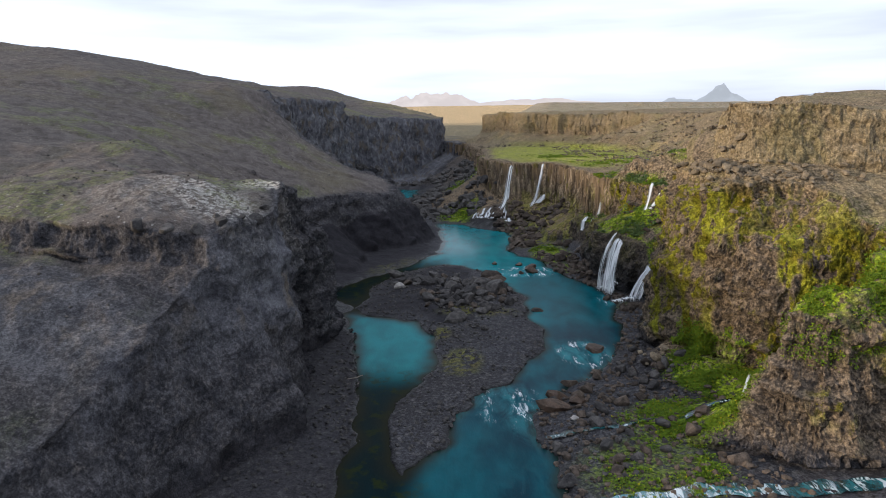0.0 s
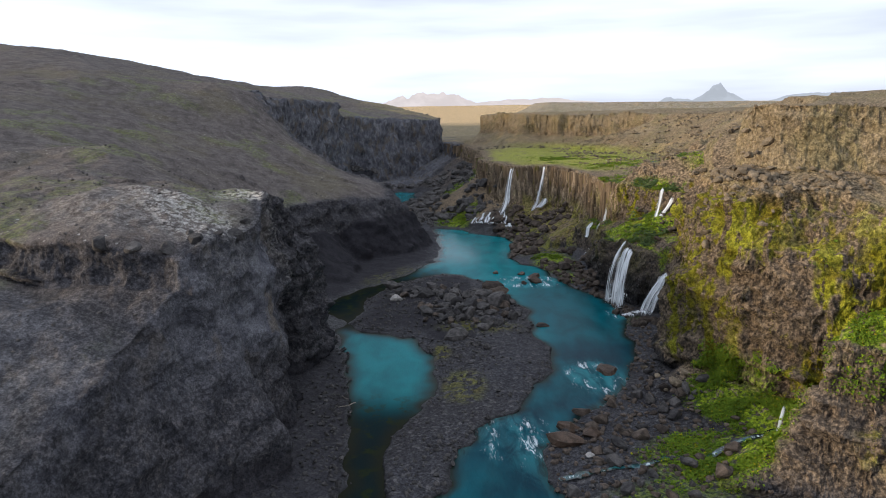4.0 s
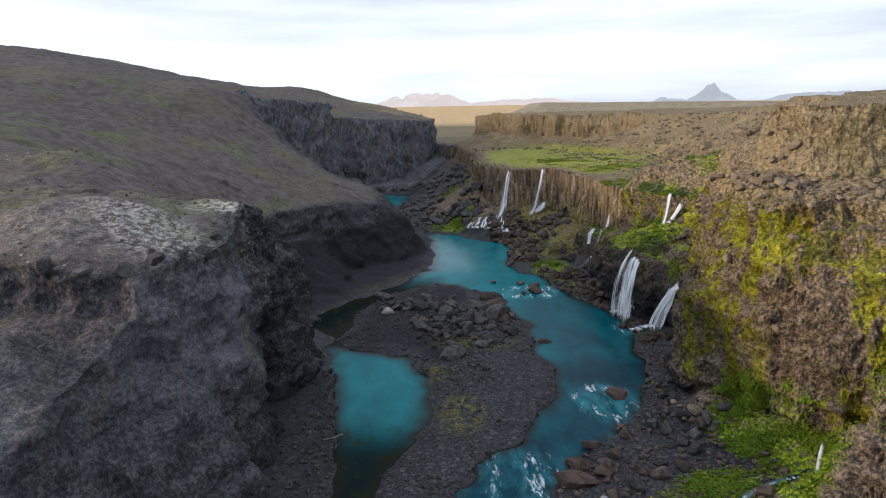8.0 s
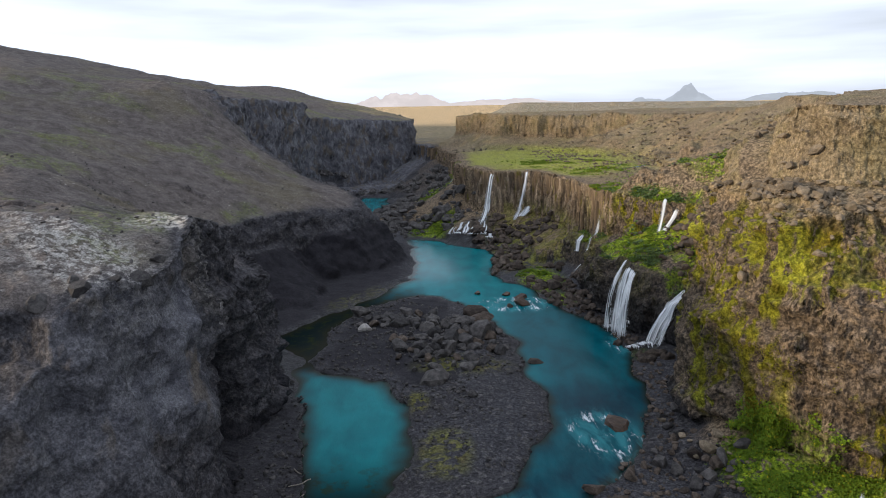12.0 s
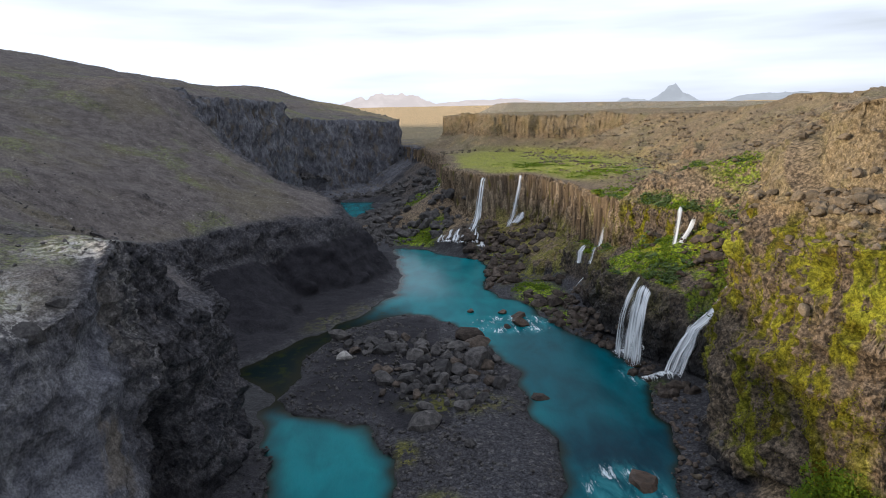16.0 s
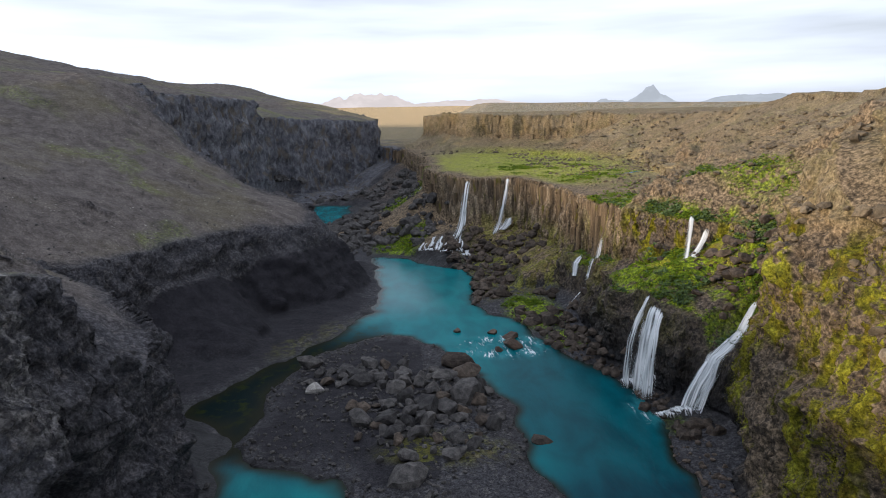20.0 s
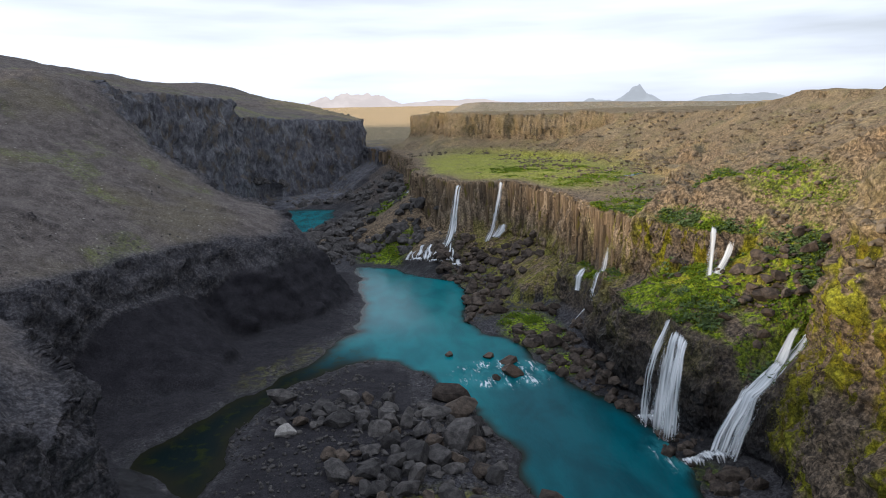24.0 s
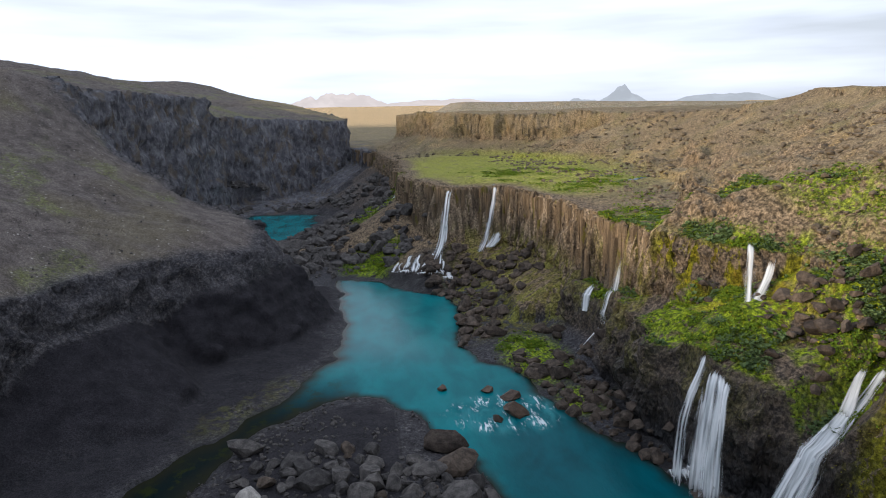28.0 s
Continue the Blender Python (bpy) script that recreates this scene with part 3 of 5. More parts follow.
def fineness(x, y, z):
    away = np.sqrt(x * x + np.maximum(np.maximum(-y, y - 77), 0) ** 2 + (z - 36) ** 2)
    plain = 1 + 0.5 * ((x < -48) & (y < 215)) + 0.45 * ((x > 62) & (y < 330)) + 0.5 * (x < -75)
    crisp = ((x > 24) & (x < 44) & (y > 60) & (y < 150)) | ((x > -34) & (x < -14) & (y > 60) & (y < 118))
    return np.clip(0.0098 * away, 0.42, 400) * (1 + 6 * (y < 20)) * plain * np.where(crisp, 0.74, 1.0)


gx, gy, gz, gtri, (wet, dl, dt, de, du) = refined(60, -3600, 3600, -1200, 4440, fineness, 18)
co = np.c_[gx, gy, gz]
fn = np.cross(co[gtri[:, 1]] - co[gtri[:, 0]], co[gtri[:, 2]] - co[gtri[:, 0]])
vn = np.zeros_like(co)
for k in range(3):
    for axis in range(3):
        vn[:, axis] += np.bincount(gtri[:, k], fn[:, axis], len(co))
vn /= np.maximum(np.linalg.norm(vn, axis=1, keepdims=True), 1e-9)
wall = 1 - ss(vn[:, 2], 0.45, 0.86)
close = 1 - ss(np.hypot(gx, gy - 120), 280, 600)
# crags and columns pushed out of the walls
right = (gx > 18) | ((gy > 225) & (gx > -60 + 0.2 * (gy - 225)) & (dl < -8))
colum = wall * right * ss(gy, 150, 160) * (1 - ss(gy, 226, 240)) * ss(gz, 7, 11)
front = (gx < -10) * (1 - ss(gy, 84, 90))
bulge = (1.1 * (1 - 0.5 * front)) * fbm3(gx, gy, gz * 1.3, 7, 3, 201, 0.5, True) * (1 - 0.8 * colum)
bulge += 0.55 * fbm3(gx, gy, gz, 2.1, 4, 211, 0.62, True) * (1 - 0.6 * colum) * (1 - 0.6 * front)
lumps = wall * (gx < -8) * (gy < 215) * (1 - 0.5 * front)
bulge += lumps * (0.9 * fbm3(gx, gy, gz, 4.2, 2, 241, 0.5) - 0.35 * np.abs(fbm3(gx, gy, gz, 1.7, 2, 245, 0.5)))
bulge += 0.85 * colum * fbm3(gx, gy, gz * 0.07, 1.3, 2, 221, 0.5, True)
cleft = fbm3(gx, gy, gz * 0.13, 5.0, 2, 261, 0.5, True)
mossy_wall = wall * ss(gy, 76, 82) * (1 - ss(gy, 108, 114)) * ss(gx, 25, 28) * (1 - ss(gz, 20, 25))
near_face = mossy_wall > 0.2
bulge += 1.3 * mossy_wall * np.minimum(cleft, 0.3)
shelf = near_face * (1 - ss(gz, 14.6, 15.8)) * ss(gz, 11, 14) * ss(gy, 80, 84) * (1 - ss(gy, 96, 101))
bulge += 1.2 * shelf
bulge *= 1 - 0.5 * right * ss(gz, 26, 28) * (gy < 112)
low = 0.10 * fbm3(gx, gy, gz, 1.3, 2, 231, 0.6) * (wet < -0.5)
cave = blob(gy, gz, 92.5, 6, 5.5, 9.5) * ss(gx, -28, -25) * (1 - ss(gx, -17.5, -16)) * ss(wall, 0.1, 0.4)
co[:, 1] += 2.5 * cave
co[:, 0] += -5.5 * cave + wall * right * (2.6 * blob(gy, gz, 114, 1.5, 5, 4) + 2.0 * blob(gy, gz, 90, 1.5, 6, 3.5))
calm = 1 - np.maximum.reduce([blob(gx, gy, *c) for c in ((35, 136, 8), (40, 125.5, 7), (44.5, 144, 7), (20, 222, 6), (30, 223, 6), (35, 169, 7))])
co += vn * ((bulge - 0.5) * wall * close * (0.25 + 0.75 * calm) + low * (1 - wall) * close)[:, None]
gx, gy, gz = co.T
lum = fbm2(gx, gy, 9, 4, 301)
flat = 1 - wall
column = np.maximum(colum, (0.38 - 0.2 * ss(gy, 120, 160)) * wall * right * ss(gz, 25, 28))
leftish = (dl > -30) & (gx < 8) | (gx < -25)
a_turf = ss(dl, -0.5, 3) * flat * (1 - blob(gx, gy, -25, 105, 17, 10)) * (1 - 0.8 * (1 - ss(gy, 66, 72)) * (gx > -95))
a_warm = np.where(leftish, 0.0, 1.0) * ss(gz, 1.5, 4) * (1 - 0.75 * ss(gy, 235, 270) * (1 - ss(dt, -6, 2)))
knob = ss(gx, 20, 24) * (1 - ss(gy, 76, 82)) * (1 - ss(gz, 20, 24))
bench = ss(gy, 116, 122) * (1 - ss(gy, 176, 186)) * ss(gx, 22, 27) * (1 - ss(gz, 11, 18))
a_earth = np.clip(ss(dt, 2, 10) * flat, 0, 1) * (0.6 + 0.4 * lum)
a_earth = np.maximum(a_earth, wall * right * ss(gz, 25, 28) * (0.75 * (1 - ss(gy, 118, 130)) + 0.6 * ss(gy, 290, 310)))
a_earth = np.maximum(a_earth, ss(gy, 420, 560) * (gx > -60))
a_gravel = (1 - ss(gz, 1.6, 3.2)) * flat * (gy < 260)
drift = ss(fbm2(gx * 0.7 + gz, gy * 0.7 - 0.6 * gz, 8, 4, 311) + 0.5 * blob(gy, gz, 76, 16, 8, 7) - 0.15, -0.2, 0.5)
a_ash = (0.5 + 0.5 * drift) * (1 - ss(gy, 84, 90)) * ss(dl, -16, -9) * (1 - ss(dl, -0.5, 1)) * (gx < -12) * ss(gz, 8, 15) * ss(gy, 59, 69)
a_ash = np.maximum(a_ash, 1.0 * ss(gy, 212, 224) * (dl > -24) * (gx < 5) * (1 - ss(dl, 0, 1)))
a_ash = np.maximum(a_ash, 0.4 * drift * (1 - ss(gy + 0.12 * np.clip(gx + 30, -30, 0) + 1.6 * fbm2(gx, gy, 9, 3, 109), 67, 70.5)) * (gx < -12) * ss(dl, -2, 0) * (1 - ss(gx, -25, -22)) * (gx > -90))
a_sand = ((dl < -3.5) & (gy > 112) & (gy < 215) & (gx < 4)) * (1 - ss(gz, 9, 11)) * ss(gz, 0.1, 0.5)
a_sand = np.maximum(a_sand, 0.7 * (gx < -8) * (gy < 118) * (dl < -1) * (1 - ss(gz, 2, 4)))
a_gravel = a_gravel * (1 - 0.8 * a_sand)
a_pale = 1.0 * blob(gx, gy, -23.5, 90, 6, 4.5, 20) * (dl > -1) + 0.55 * blob(gx, gy, -27, 79, 13, 5, -42) * ss(dl, -1.5, 0) + 0.25 * blob(gx, gy, -33, 80, 15, 9) * (dl > 0)
near_wall = ss(gy, 68, 80) * (1 - ss(gy, 119, 124)) * ss(gx, 27, 30) * (1 - ss(gx, 44, 50)) * (1 - ss(gz, 24, 27))
# wet banks, and wet rock under the falls
a_damp_dark = np.maximum(ss(wet, -0.9, 0.1) * (wet < 3), 0) + 0.8 * ss(gy, 118, 123) * (1 - ss(gy, 150, 158)) * ss(gx, 27, 30) * (1 - ss(gz, 4, 8)) + 0.85 * blob(gx, gy, 15, 216, 9, 7) * (gz < 9)
# near wall darker towards its foot and in soft patches
a_damp_dark = np.clip(a_damp_dark + 0.7 * near_wall * wall * (1 - ss(gz, 1.5, 4)) + 0.22 * near_wall * wall * ss(lum, -0.6, 0.2), 0, 1)
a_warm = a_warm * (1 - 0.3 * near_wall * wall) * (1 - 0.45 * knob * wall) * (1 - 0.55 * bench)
# ledge walls darker as well
a_damp_dark = np.clip(a_damp_dark + 0.4 * bench * wall, 0, 1)
ledge = ss(gy, 117, 124) * (1 - ss(gy, 172, 182)) * ss(gx, 25, 30) * (1 - ss(gx, 50, 56))
a_moss = near_wall * (0.85 + 0.5 * lum) * ss(gz, 2.5, 5.5) + 0.42 * ledge * ss(gz, 4, 8) * (1 - ss(gz, 19, 22)) * (0.7 + 0.5 * lum) + 0.95 * knob * ss(gx, 34, 38) * ss(gy, 40, 50) * (0.7 + 0.8 * lum) * ss(gz, 3, 7)
a_moss += 0.55 * ss(gx, 14, 20) * ss(gy, 170, 185) * (1 - ss(gy, 215, 230)) * (1 - ss(gz, 9, 13))
a_moss += 0.42 * blob(gx, gy, 1.5, 93, 4, 7) + 0.5 * blob(gx, gy, -2, 106, 2.5, 4) + 0.4 * blob(gx, gy, 5, 118, 9, 5) + 0.16 * blob(gx, gy, -13, 158, 5, 14, -38) * (gz < 0.5)
falls_side = ss(gy, 130, 138) * (1 - ss(gy, 158, 166)) * ss(gx, 36, 39) * (1 - ss(gx, 56, 64)) * ss(gz, 9, 12) * (1 - ss(gz, 19, 21.5))
a_moss += 0.75 * falls_side
drape = ss(fbm3(gx, gy, gz * 0.4, 4.5, 4, 251, 0.6), -0.45, -0.05)
a_moss *= 1 - 0.75 * mossy_wall * (1 - ss(cleft, -0.75, -0.25))
a_moss *= np.where((gx > 20) & (gy < 176), drape, 1.0) * (1 + 0.5 * near_wall)
a_lawn = blob(gx, gy, 42, 272, 42, 85) * ss(dt, 1.5, 6) * (1 - ss(gz, 20.8, 22.5))
a_green = blob(gx, gy, 27, 72, 9, 7) + 1.1 * blob(gx, gy, 31, 80, 6, 9) * ss(gz, 1.3, 2.2) * (1 - ss(gz, 5, 9)) + 0.9 * blob(gx, gy, 38, 75, 8, 7) * ss(flat, 0.3, 0.7) + 0.75 * blob(gx, gy, 46, 240, 26, 60) * ss(lum, -0.3, 0.5) * ss(dt, 4, 9) * (1 - ss(gz, 21, 24))
lush = ss(fbm2(gx, gy, 5, 4, 321, 0.6), -0.6, 0.1)
a_green += 1.1 * ledge * ss(flat, 0.0, 0.5) * lush * ss(gz, 3, 8) * (1 - ss(gz, 20.5, 23)) + blob(gx, gy, 25, 167, 6, 12) + 0.9 * blob(gx, gy, 27, 152, 4, 5)
a_green += 0.9 * blob(gx, gy, 50, 160, 5, 30, 12) * (gz > 18) + blob(gx, gy, 3, 228, 9, 12) * (gz > 0.4) + blob(gx, gy, 5, 262, 9, 12) + 0.8 * blob(gx, gy, 31, 122, 3)
a_green += 0.85 * near_wall * ss(flat, 0.3, 0.8) * ss(lum, -0.2, 0.5) * ss(gz, 15, 18) + 0.5 * blob(gx, gy, 20, 62, 9, 8)
a_green += 1.0 * near_wall * ss(flat, 0.2, 0.6) * ss(gz, 13, 14) * (1 - ss(gz, 16.5, 18)) * ss(gy, 79, 84) * (1 - ss(gy, 97, 102)) * ss(lum, -0.5, 0.2)
a_green += 0.9 * falls_side * ss(flat, 0.2, 0.7) * ss(fbm2(gx, gy, 5, 4, 331, 0.6), -0.1, 0.3)
a_earth *= 1 - 0.7 * falls_side
a_warm *= 1 - 0.45 * falls_side
a_green += 0.9 * knob * flat * ss(gz, 8, 12) * (0.8 + 0.5 * lum)
a_green += 0.8 * blob(gx, gy, 42, 68, 9, 6) * ss(gz, 10, 13)
a_green += 0.22 * a_turf * ss(lum, 0.2, 0.8) * (gz < 50)
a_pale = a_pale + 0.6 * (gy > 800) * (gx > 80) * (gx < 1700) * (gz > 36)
# where the far plain gets its painted sunlight
a_sun_paint = ss(gy, 900, 1400) * (1 - ss(np.abs(gx), 1500, 3000)) * (gz < 100)
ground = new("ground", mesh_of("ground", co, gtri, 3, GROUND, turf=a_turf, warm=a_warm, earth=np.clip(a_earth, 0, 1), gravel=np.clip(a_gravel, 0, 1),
                               pale=np.clip(a_pale, 0, 1) * (0.25 + 0.75 * flat), ash=a_ash, sand=a_sand, column=column, lawn=np.clip(a_lawn, 0, 1), damp_dark=a_damp_dark, moss=np.clip(a_moss, 0, 1), green=np.clip(a_green, 0, 1), sun_paint=a_sun_paint))
rocky = wall * (1 - a_turf) * (gx > 10) * (1 - 0.7 * near_wall) * (1 - ss(gz, 23, 25)) * (1 - ss(gy, 215, 225))
ground.data.polygons.foreach_set("use_smooth", rocky[gtri].mean(1) < 0.45)
tagged(ground, "dark basalt canyon land with gravel banks, mossy cliffs and bare hills", "ground", kind="structure")

# ---- the river ----


def water_sheet(name, x0, x1, y0, y1, step, level, label):
    xs, ys = np.arange(x0, x1 + step / 2, step), np.arange(y0, y1 + step / 2, step)
    mx, my = np.meshgrid(xs, ys)
    x, y = mx.ravel(), my.ravel()
    n = len(xs)
    i = (np.arange(len(ys) - 1)[:, None] * n + np.arange(n - 1)[None, :]).ravel()
    quad = np.c_[i, i + 1, i + n + 1, i + n]
    h, k = land(x, y)
    keep = (h < level + 0.35)[quad].any(1)
    quad = quad[keep]
    used = np.unique(quad)
    back = np.zeros(len(x), int)
    back[used] = np.arange(len(used))
    x, y, depth = x[used], y[used], level - h[used]
    lane = fbm2(x, y, 12, 3, 401)
    main = ss(x + 6 * (1 - ss(y, 84, 100)), 1, 6) * (1 - ss(y, 158, 170))
    rapid = main * (0.10 + 0.42 * ss(lane, 0.0, 0.7)) * (1 - ss(y, 96, 112)) * ss(y, 44, 56)
    rapid += 1.1 * blob(x, y, 20, 97, 5, 8) + 1.3 * blob(x, y, 17, 151, 9, 7) + 0.9 * blob(x, y, 32, 126, 5, 7) + 0.8 * blob(x, y, 13, 212, 7, 5) + 0.35 * blob(x, y, 8, 78, 6, 8)
    side = 1 - ss(x, -6, 2)
    deep = np.clip(main * ss(x, 9, 19) * ss(y, 96, 112) * (1 - 0.6 * ss(y, 140, 160)) * 0.72 + (0.80 + 0.2 * ss(lane, -0.5, 0.3)) * main * (1 - ss(y, 98, 116)) + 0.9 * side * ss(y, 112, 122) * (1 - ss(y, 150, 170)) + (1 - ss(y, 78, 90)) * (1 - ss(x, -6, 0)), 0, 1)
    clear = np.clip(side * ss(y, 117, 122) * (1 - ss(y, 150, 172)) + 0.92 * (1 - ss(x, -6, -1)) * (1 - ss(y, 83, 96)), 0, 1)
    z = np.full(len(x), level) + 0.10 * np.clip(rapid, 0, 1) * fbm2(x * 1.4, y * 0.6, 1.4, 3, 411)
    me = mesh_of(name, np.c_[x, y, z], back[quad], 4, WATER, deep=deep, clear=clear, calm=ss(y, 158, 185), rapid=np.clip(rapid, 0, 1), shallow=1 - ss(depth, 0.0, 0.75 + 0.35 * (x < 0)))
    return tagged(new(name, me), label, "water", kind="structure")


water_sheet("water", -30, 36, -210, 226, 0.5, 0.0, "milky turquoise glacial river with white rapids between gravel banks")
water_sheet("water_upper_pool", -46, 0, 262, 332, 1.0, 0.0, "still turquoise pool below dark cliffs")

# ---- where the ground lies, for things that rest on it ----
CELL, GX0, GY0, GNX, GNY = 0.6, -70.0, 30.0, 320, 500
cell_x, cell_y = ((gx - GX0) / CELL).astype(int), ((gy - GY0) / CELL).astype(int)
in_grid = (cell_x >= 0) & (cell_x < GNX) & (cell_y >= 0) & (cell_y < GNY)
heights = np.full((GNX, GNY), -99.0)
np.maximum.at(heights, (cell_x[in_grid], cell_y[in_grid]), gz[in_grid])
for _ in range(4):
    hole = heights < -90
    near_by = np.maximum.reduce([np.roll(heights, s, a) for s in (1, -1) for a in (0, 1)])
    heights[hole] = near_by[hole]


def height_at(x, y):
    i = np.clip(((np.asarray(x) - GX0) / CELL).astype(int), 0, GNX - 1)
    j = np.clip(((np.asarray(y) - GY0) / CELL).astype(int), 0, GNY - 1)
    return heights[i, j]


def thing(name, at, label, category, group=""):
    ob = new(name)
    ob.empty_display_size = 0.2
    ob.matrix_basis = Matrix.Translation(at)
    return tagged(ob, label, category, group)


def part(name, me, parent, label=""):
    ob = new(name, me)
    ob.parent = parent
    return tagged(ob, label)


# ---- rocks ----
rng = np.random.default_rng(7)
ICO = bmesh.new()
bmesh.ops.create_icosphere(ICO, subdivisions=2, radius=1.0)
ICO_V = np.array([v.co[:] for v in ICO.verts])
ICO_F = np.array([[v.index for v in f.verts] for f in ICO.faces])
ICO.free()
ICO = bmesh.new()
bmesh.ops.create_icosphere(ICO, subdivisions=1, radius=1.0)
ICO1_V = np.array([v.co[:] for v in ICO.verts])
ICO1_F = np.array([[v.index for v in f.verts] for f in ICO.faces])
ICO.free()


def rock_shape(seed, base=ICO_V, cuts=15, flat=0.72):
    """A broken stone: a ball cut by planes, then roughened; it is about 1 across its half width."""
    r = np.random.default_rng(seed)
    v = base.copy()
    for _ in range(cuts):
        n = r.normal(size=3)
        n /= np.linalg.norm(n)
        over = np.maximum(v @ n - r.uniform(0.44, 0.74), 0)
        v -= over[:, None] * n
    v *= 1.1 + 0.05 * fbm3(v[:, 0] + seed * 3.1, v[:, 1], v[:, 2], 0.5, 2, seed)[:, None]
    v *= np.array([r.uniform(0.95, 1.3), r.uniform(0.75, 1.0), flat * r.uniform(0.8, 1.15)]) * 1.25
    return v


def stone_mesh(name, seed, material, flat=0.72):
    return mesh_of(name, rock_shape(seed, flat=flat), ICO_F, 3, material, smooth=False)


PALE_ROCK = rock_material("pale_rock", (0.20, 0.19, 0.185), (0.36, 0.345, 0.33))
WET_ROCK = rock_material("wet_brown_rock", (0.045, 0.030, 0.022), (0.110, 0.073, 0.052), 0.55)
STONES = {key: [stone_mesh("boulder", seed + k, mat, fl) for k in range(n)] for key, seed, mat, n, fl in (
    ("grey", 10, GREY_ROCK, 10, 0.72), ("brown", 30, BROWN_ROCK, 8, 0.7), ("tan", 50, TAN_ROCK, 8, 0.7), ("pale", 70, PALE_ROCK, 2, 0.6), ("wet", 80, WET_ROCK, 5, 0.62))}


def boulder(key, x, y, size, label, group, sink=0.3, level=None, name="boulder"):
    z = float(height_at(x, y)) if level is None else level
    ob = new(name, STONES[key][int(rng.integers(len(STONES[key])))])
    ob.matrix_basis = Matrix.LocRotScale((x, y, z + size * (0.62 - sink)), Euler((rng.uniform(-0.3, 0.3), rng.uniform(-0.3, 0.3), rng.uniform(0, 6.3))),
                                         (size, size * rng.uniform(0.85, 1.1), size * rng.uniform(0.85, 1.15)))
    return tagged(ob, label, name, group)


def spread(n, place, sizes, keep=lambda x, y: True, apart=0.8):
    """Places and sizes for n stones, big ones first, not inside one another."""
    out = []
    tries = 0
    want = np.sort(sizes(n))[::-1]
    while len(out) < n and tries < n * 60:
        tries += 1
        x, y = place()
        r = want[len(out)]
        if keep(x, y) and all((x - a) ** 2 + (y - b) ** 2 > (apart * (r + c)) ** 2 for a, b, c in out):
            out.append((x, y, r))
    return out


# single stones that stand out
for key, x, y, size, sink, label in (
        ("wet", 22.2, 98.8, 2.0, 0.35, "large brown boulder standing in the rapids"), ("brown", 15.9, 120.0, 1.55, 0.25, "rounded brown boulder at the gravel shore"),
        ("pale", -10.6, 135.3, 1.25, 0.3, "pale grey boulder on the gravel island"), ("grey", -11.8, 144.4, 1.5, 0.15, "blocky dark boulder beside the side channel"),
        ("wet", 18.6, 150.5, 1.6, 0.5, "flat brown rock awash in the river"), ("wet", 18.8, 155.2, 1.5, 0.5, "flat brown rock awash in the river"),
        ("wet", 15.8, 149.0, 0.8, 0.4, "small brown rock in the rapids"), ("wet", 10.5, 159.0, 0.8, 0.45, "small brown rock in the rapids"),
        ("wet", 16.2, 157.5, 0.9, 0.4, "small brown rock in the rapids"), ("wet", 13.2, 80.6, 1.5, 0.3, "brown wet boulder at the stony bank"),
        ("wet", 12.2, 77.0, 1.6, 0.3, "brown wet boulder at the stony bank"), ("wet", 15.5, 78.5, 1.2, 0.35, "brown wet boulder at the stony bank"),
        ("pale", 14.3, 73.6, 0.55, 0.3, "small pale stone on the stony bank"), ("grey", 5.6, 106.5, 0.65, 0.4, "flat pale stone on grey gravel"),
        ("grey", 0.6, 112.2, 2.0, 0.45, "large mossy grey boulder on the island"), ("grey", 3.8, 126.5, 2.1, 0.4, "large grey boulder in the boulder field"),
        ("grey", 8.8, 130.5, 2.4, 0.35, "large grey boulder in the boulder field"), ("brown", 9.4, 138.2, 2.0, 0.3, "brown boulder at the river's edge"),
        ("brown", 8.6, 142.6, 1.8, 0.3, "brown boulder at the river's edge"), ("grey", -4.4, 136.4, 2.0, 0.4, "wide grey boulder on the gravel")):
    level = 0.0 if sink >= 0.4 and key == "wet" else None
    boulder(key, x, y, size, label, "", sink, level)


def field(x, y):
    d = blob(np.array([x]), np.array([y]), 3.5, 127, 10.5, 15)[0] + 0.8 * blob(np.array([x]), np.array([y]), -6, 139, 9, 5, 20)[0]
    return rng.uniform() < d and height_at(x, y) > 0.15


for x, y, r in spread(190, lambda: (rng.uniform(-15, 14), rng.uniform(108, 148)), lambda n: 0.28 + 1.25 * rng.uniform(size=n) ** 3, field, 0.62):
    boulder("grey" if rng.uniform() < 0.85 else "brown", x, y, r, "angular grey basalt boulder in the island's boulder field", "boulders on the gravel island")
for x, y, r in spread(90, lambda: (rng.uniform(11, 31), rng.uniform(60, 92)), lambda n: 0.22 + 0.85 * rng.uniform(size=n) ** 2.2,
                      lambda x, y: 0.1 < height_at(x, y) < 2.2, 0.9):
    boulder("brown" if rng.uniform() < 0.6 else "grey", x, y, r, "loose stone on the gravel bank below the mossy cliff", "stones on the river bank", name="stone")


# block piles on the terrace edge and on the ledge
for x, y, r in spread(75, lambda: (rng.normal(36.4, 1.5), rng.normal(93.5, 4.0)), lambda n: 0.22 + 0.6 * rng.uniform(size=n) ** 2, lambda x, y: height_at(x, y) > 19, 0.55):
    boulder("tan", x, y, r, "angular tan block in the pile on the terrace edge", "blocks on the terrace edge", name="rock")
for x, y, r in spread(70, lambda: (rng.normal(46.5, 2.6), rng.normal(133.5, 3.4)), lambda n: 0.25 + 0.8 * rng.uniform(size=n) ** 2, lambda x, y: height_at(x, y) > 11 and (x - 44.5) ** 2 + (y - 128) ** 2 > 10, 0.55):
    boulder("brown", x, y, r, "angular brown block piled among green plants", "blocks on the ledge", name="rock")
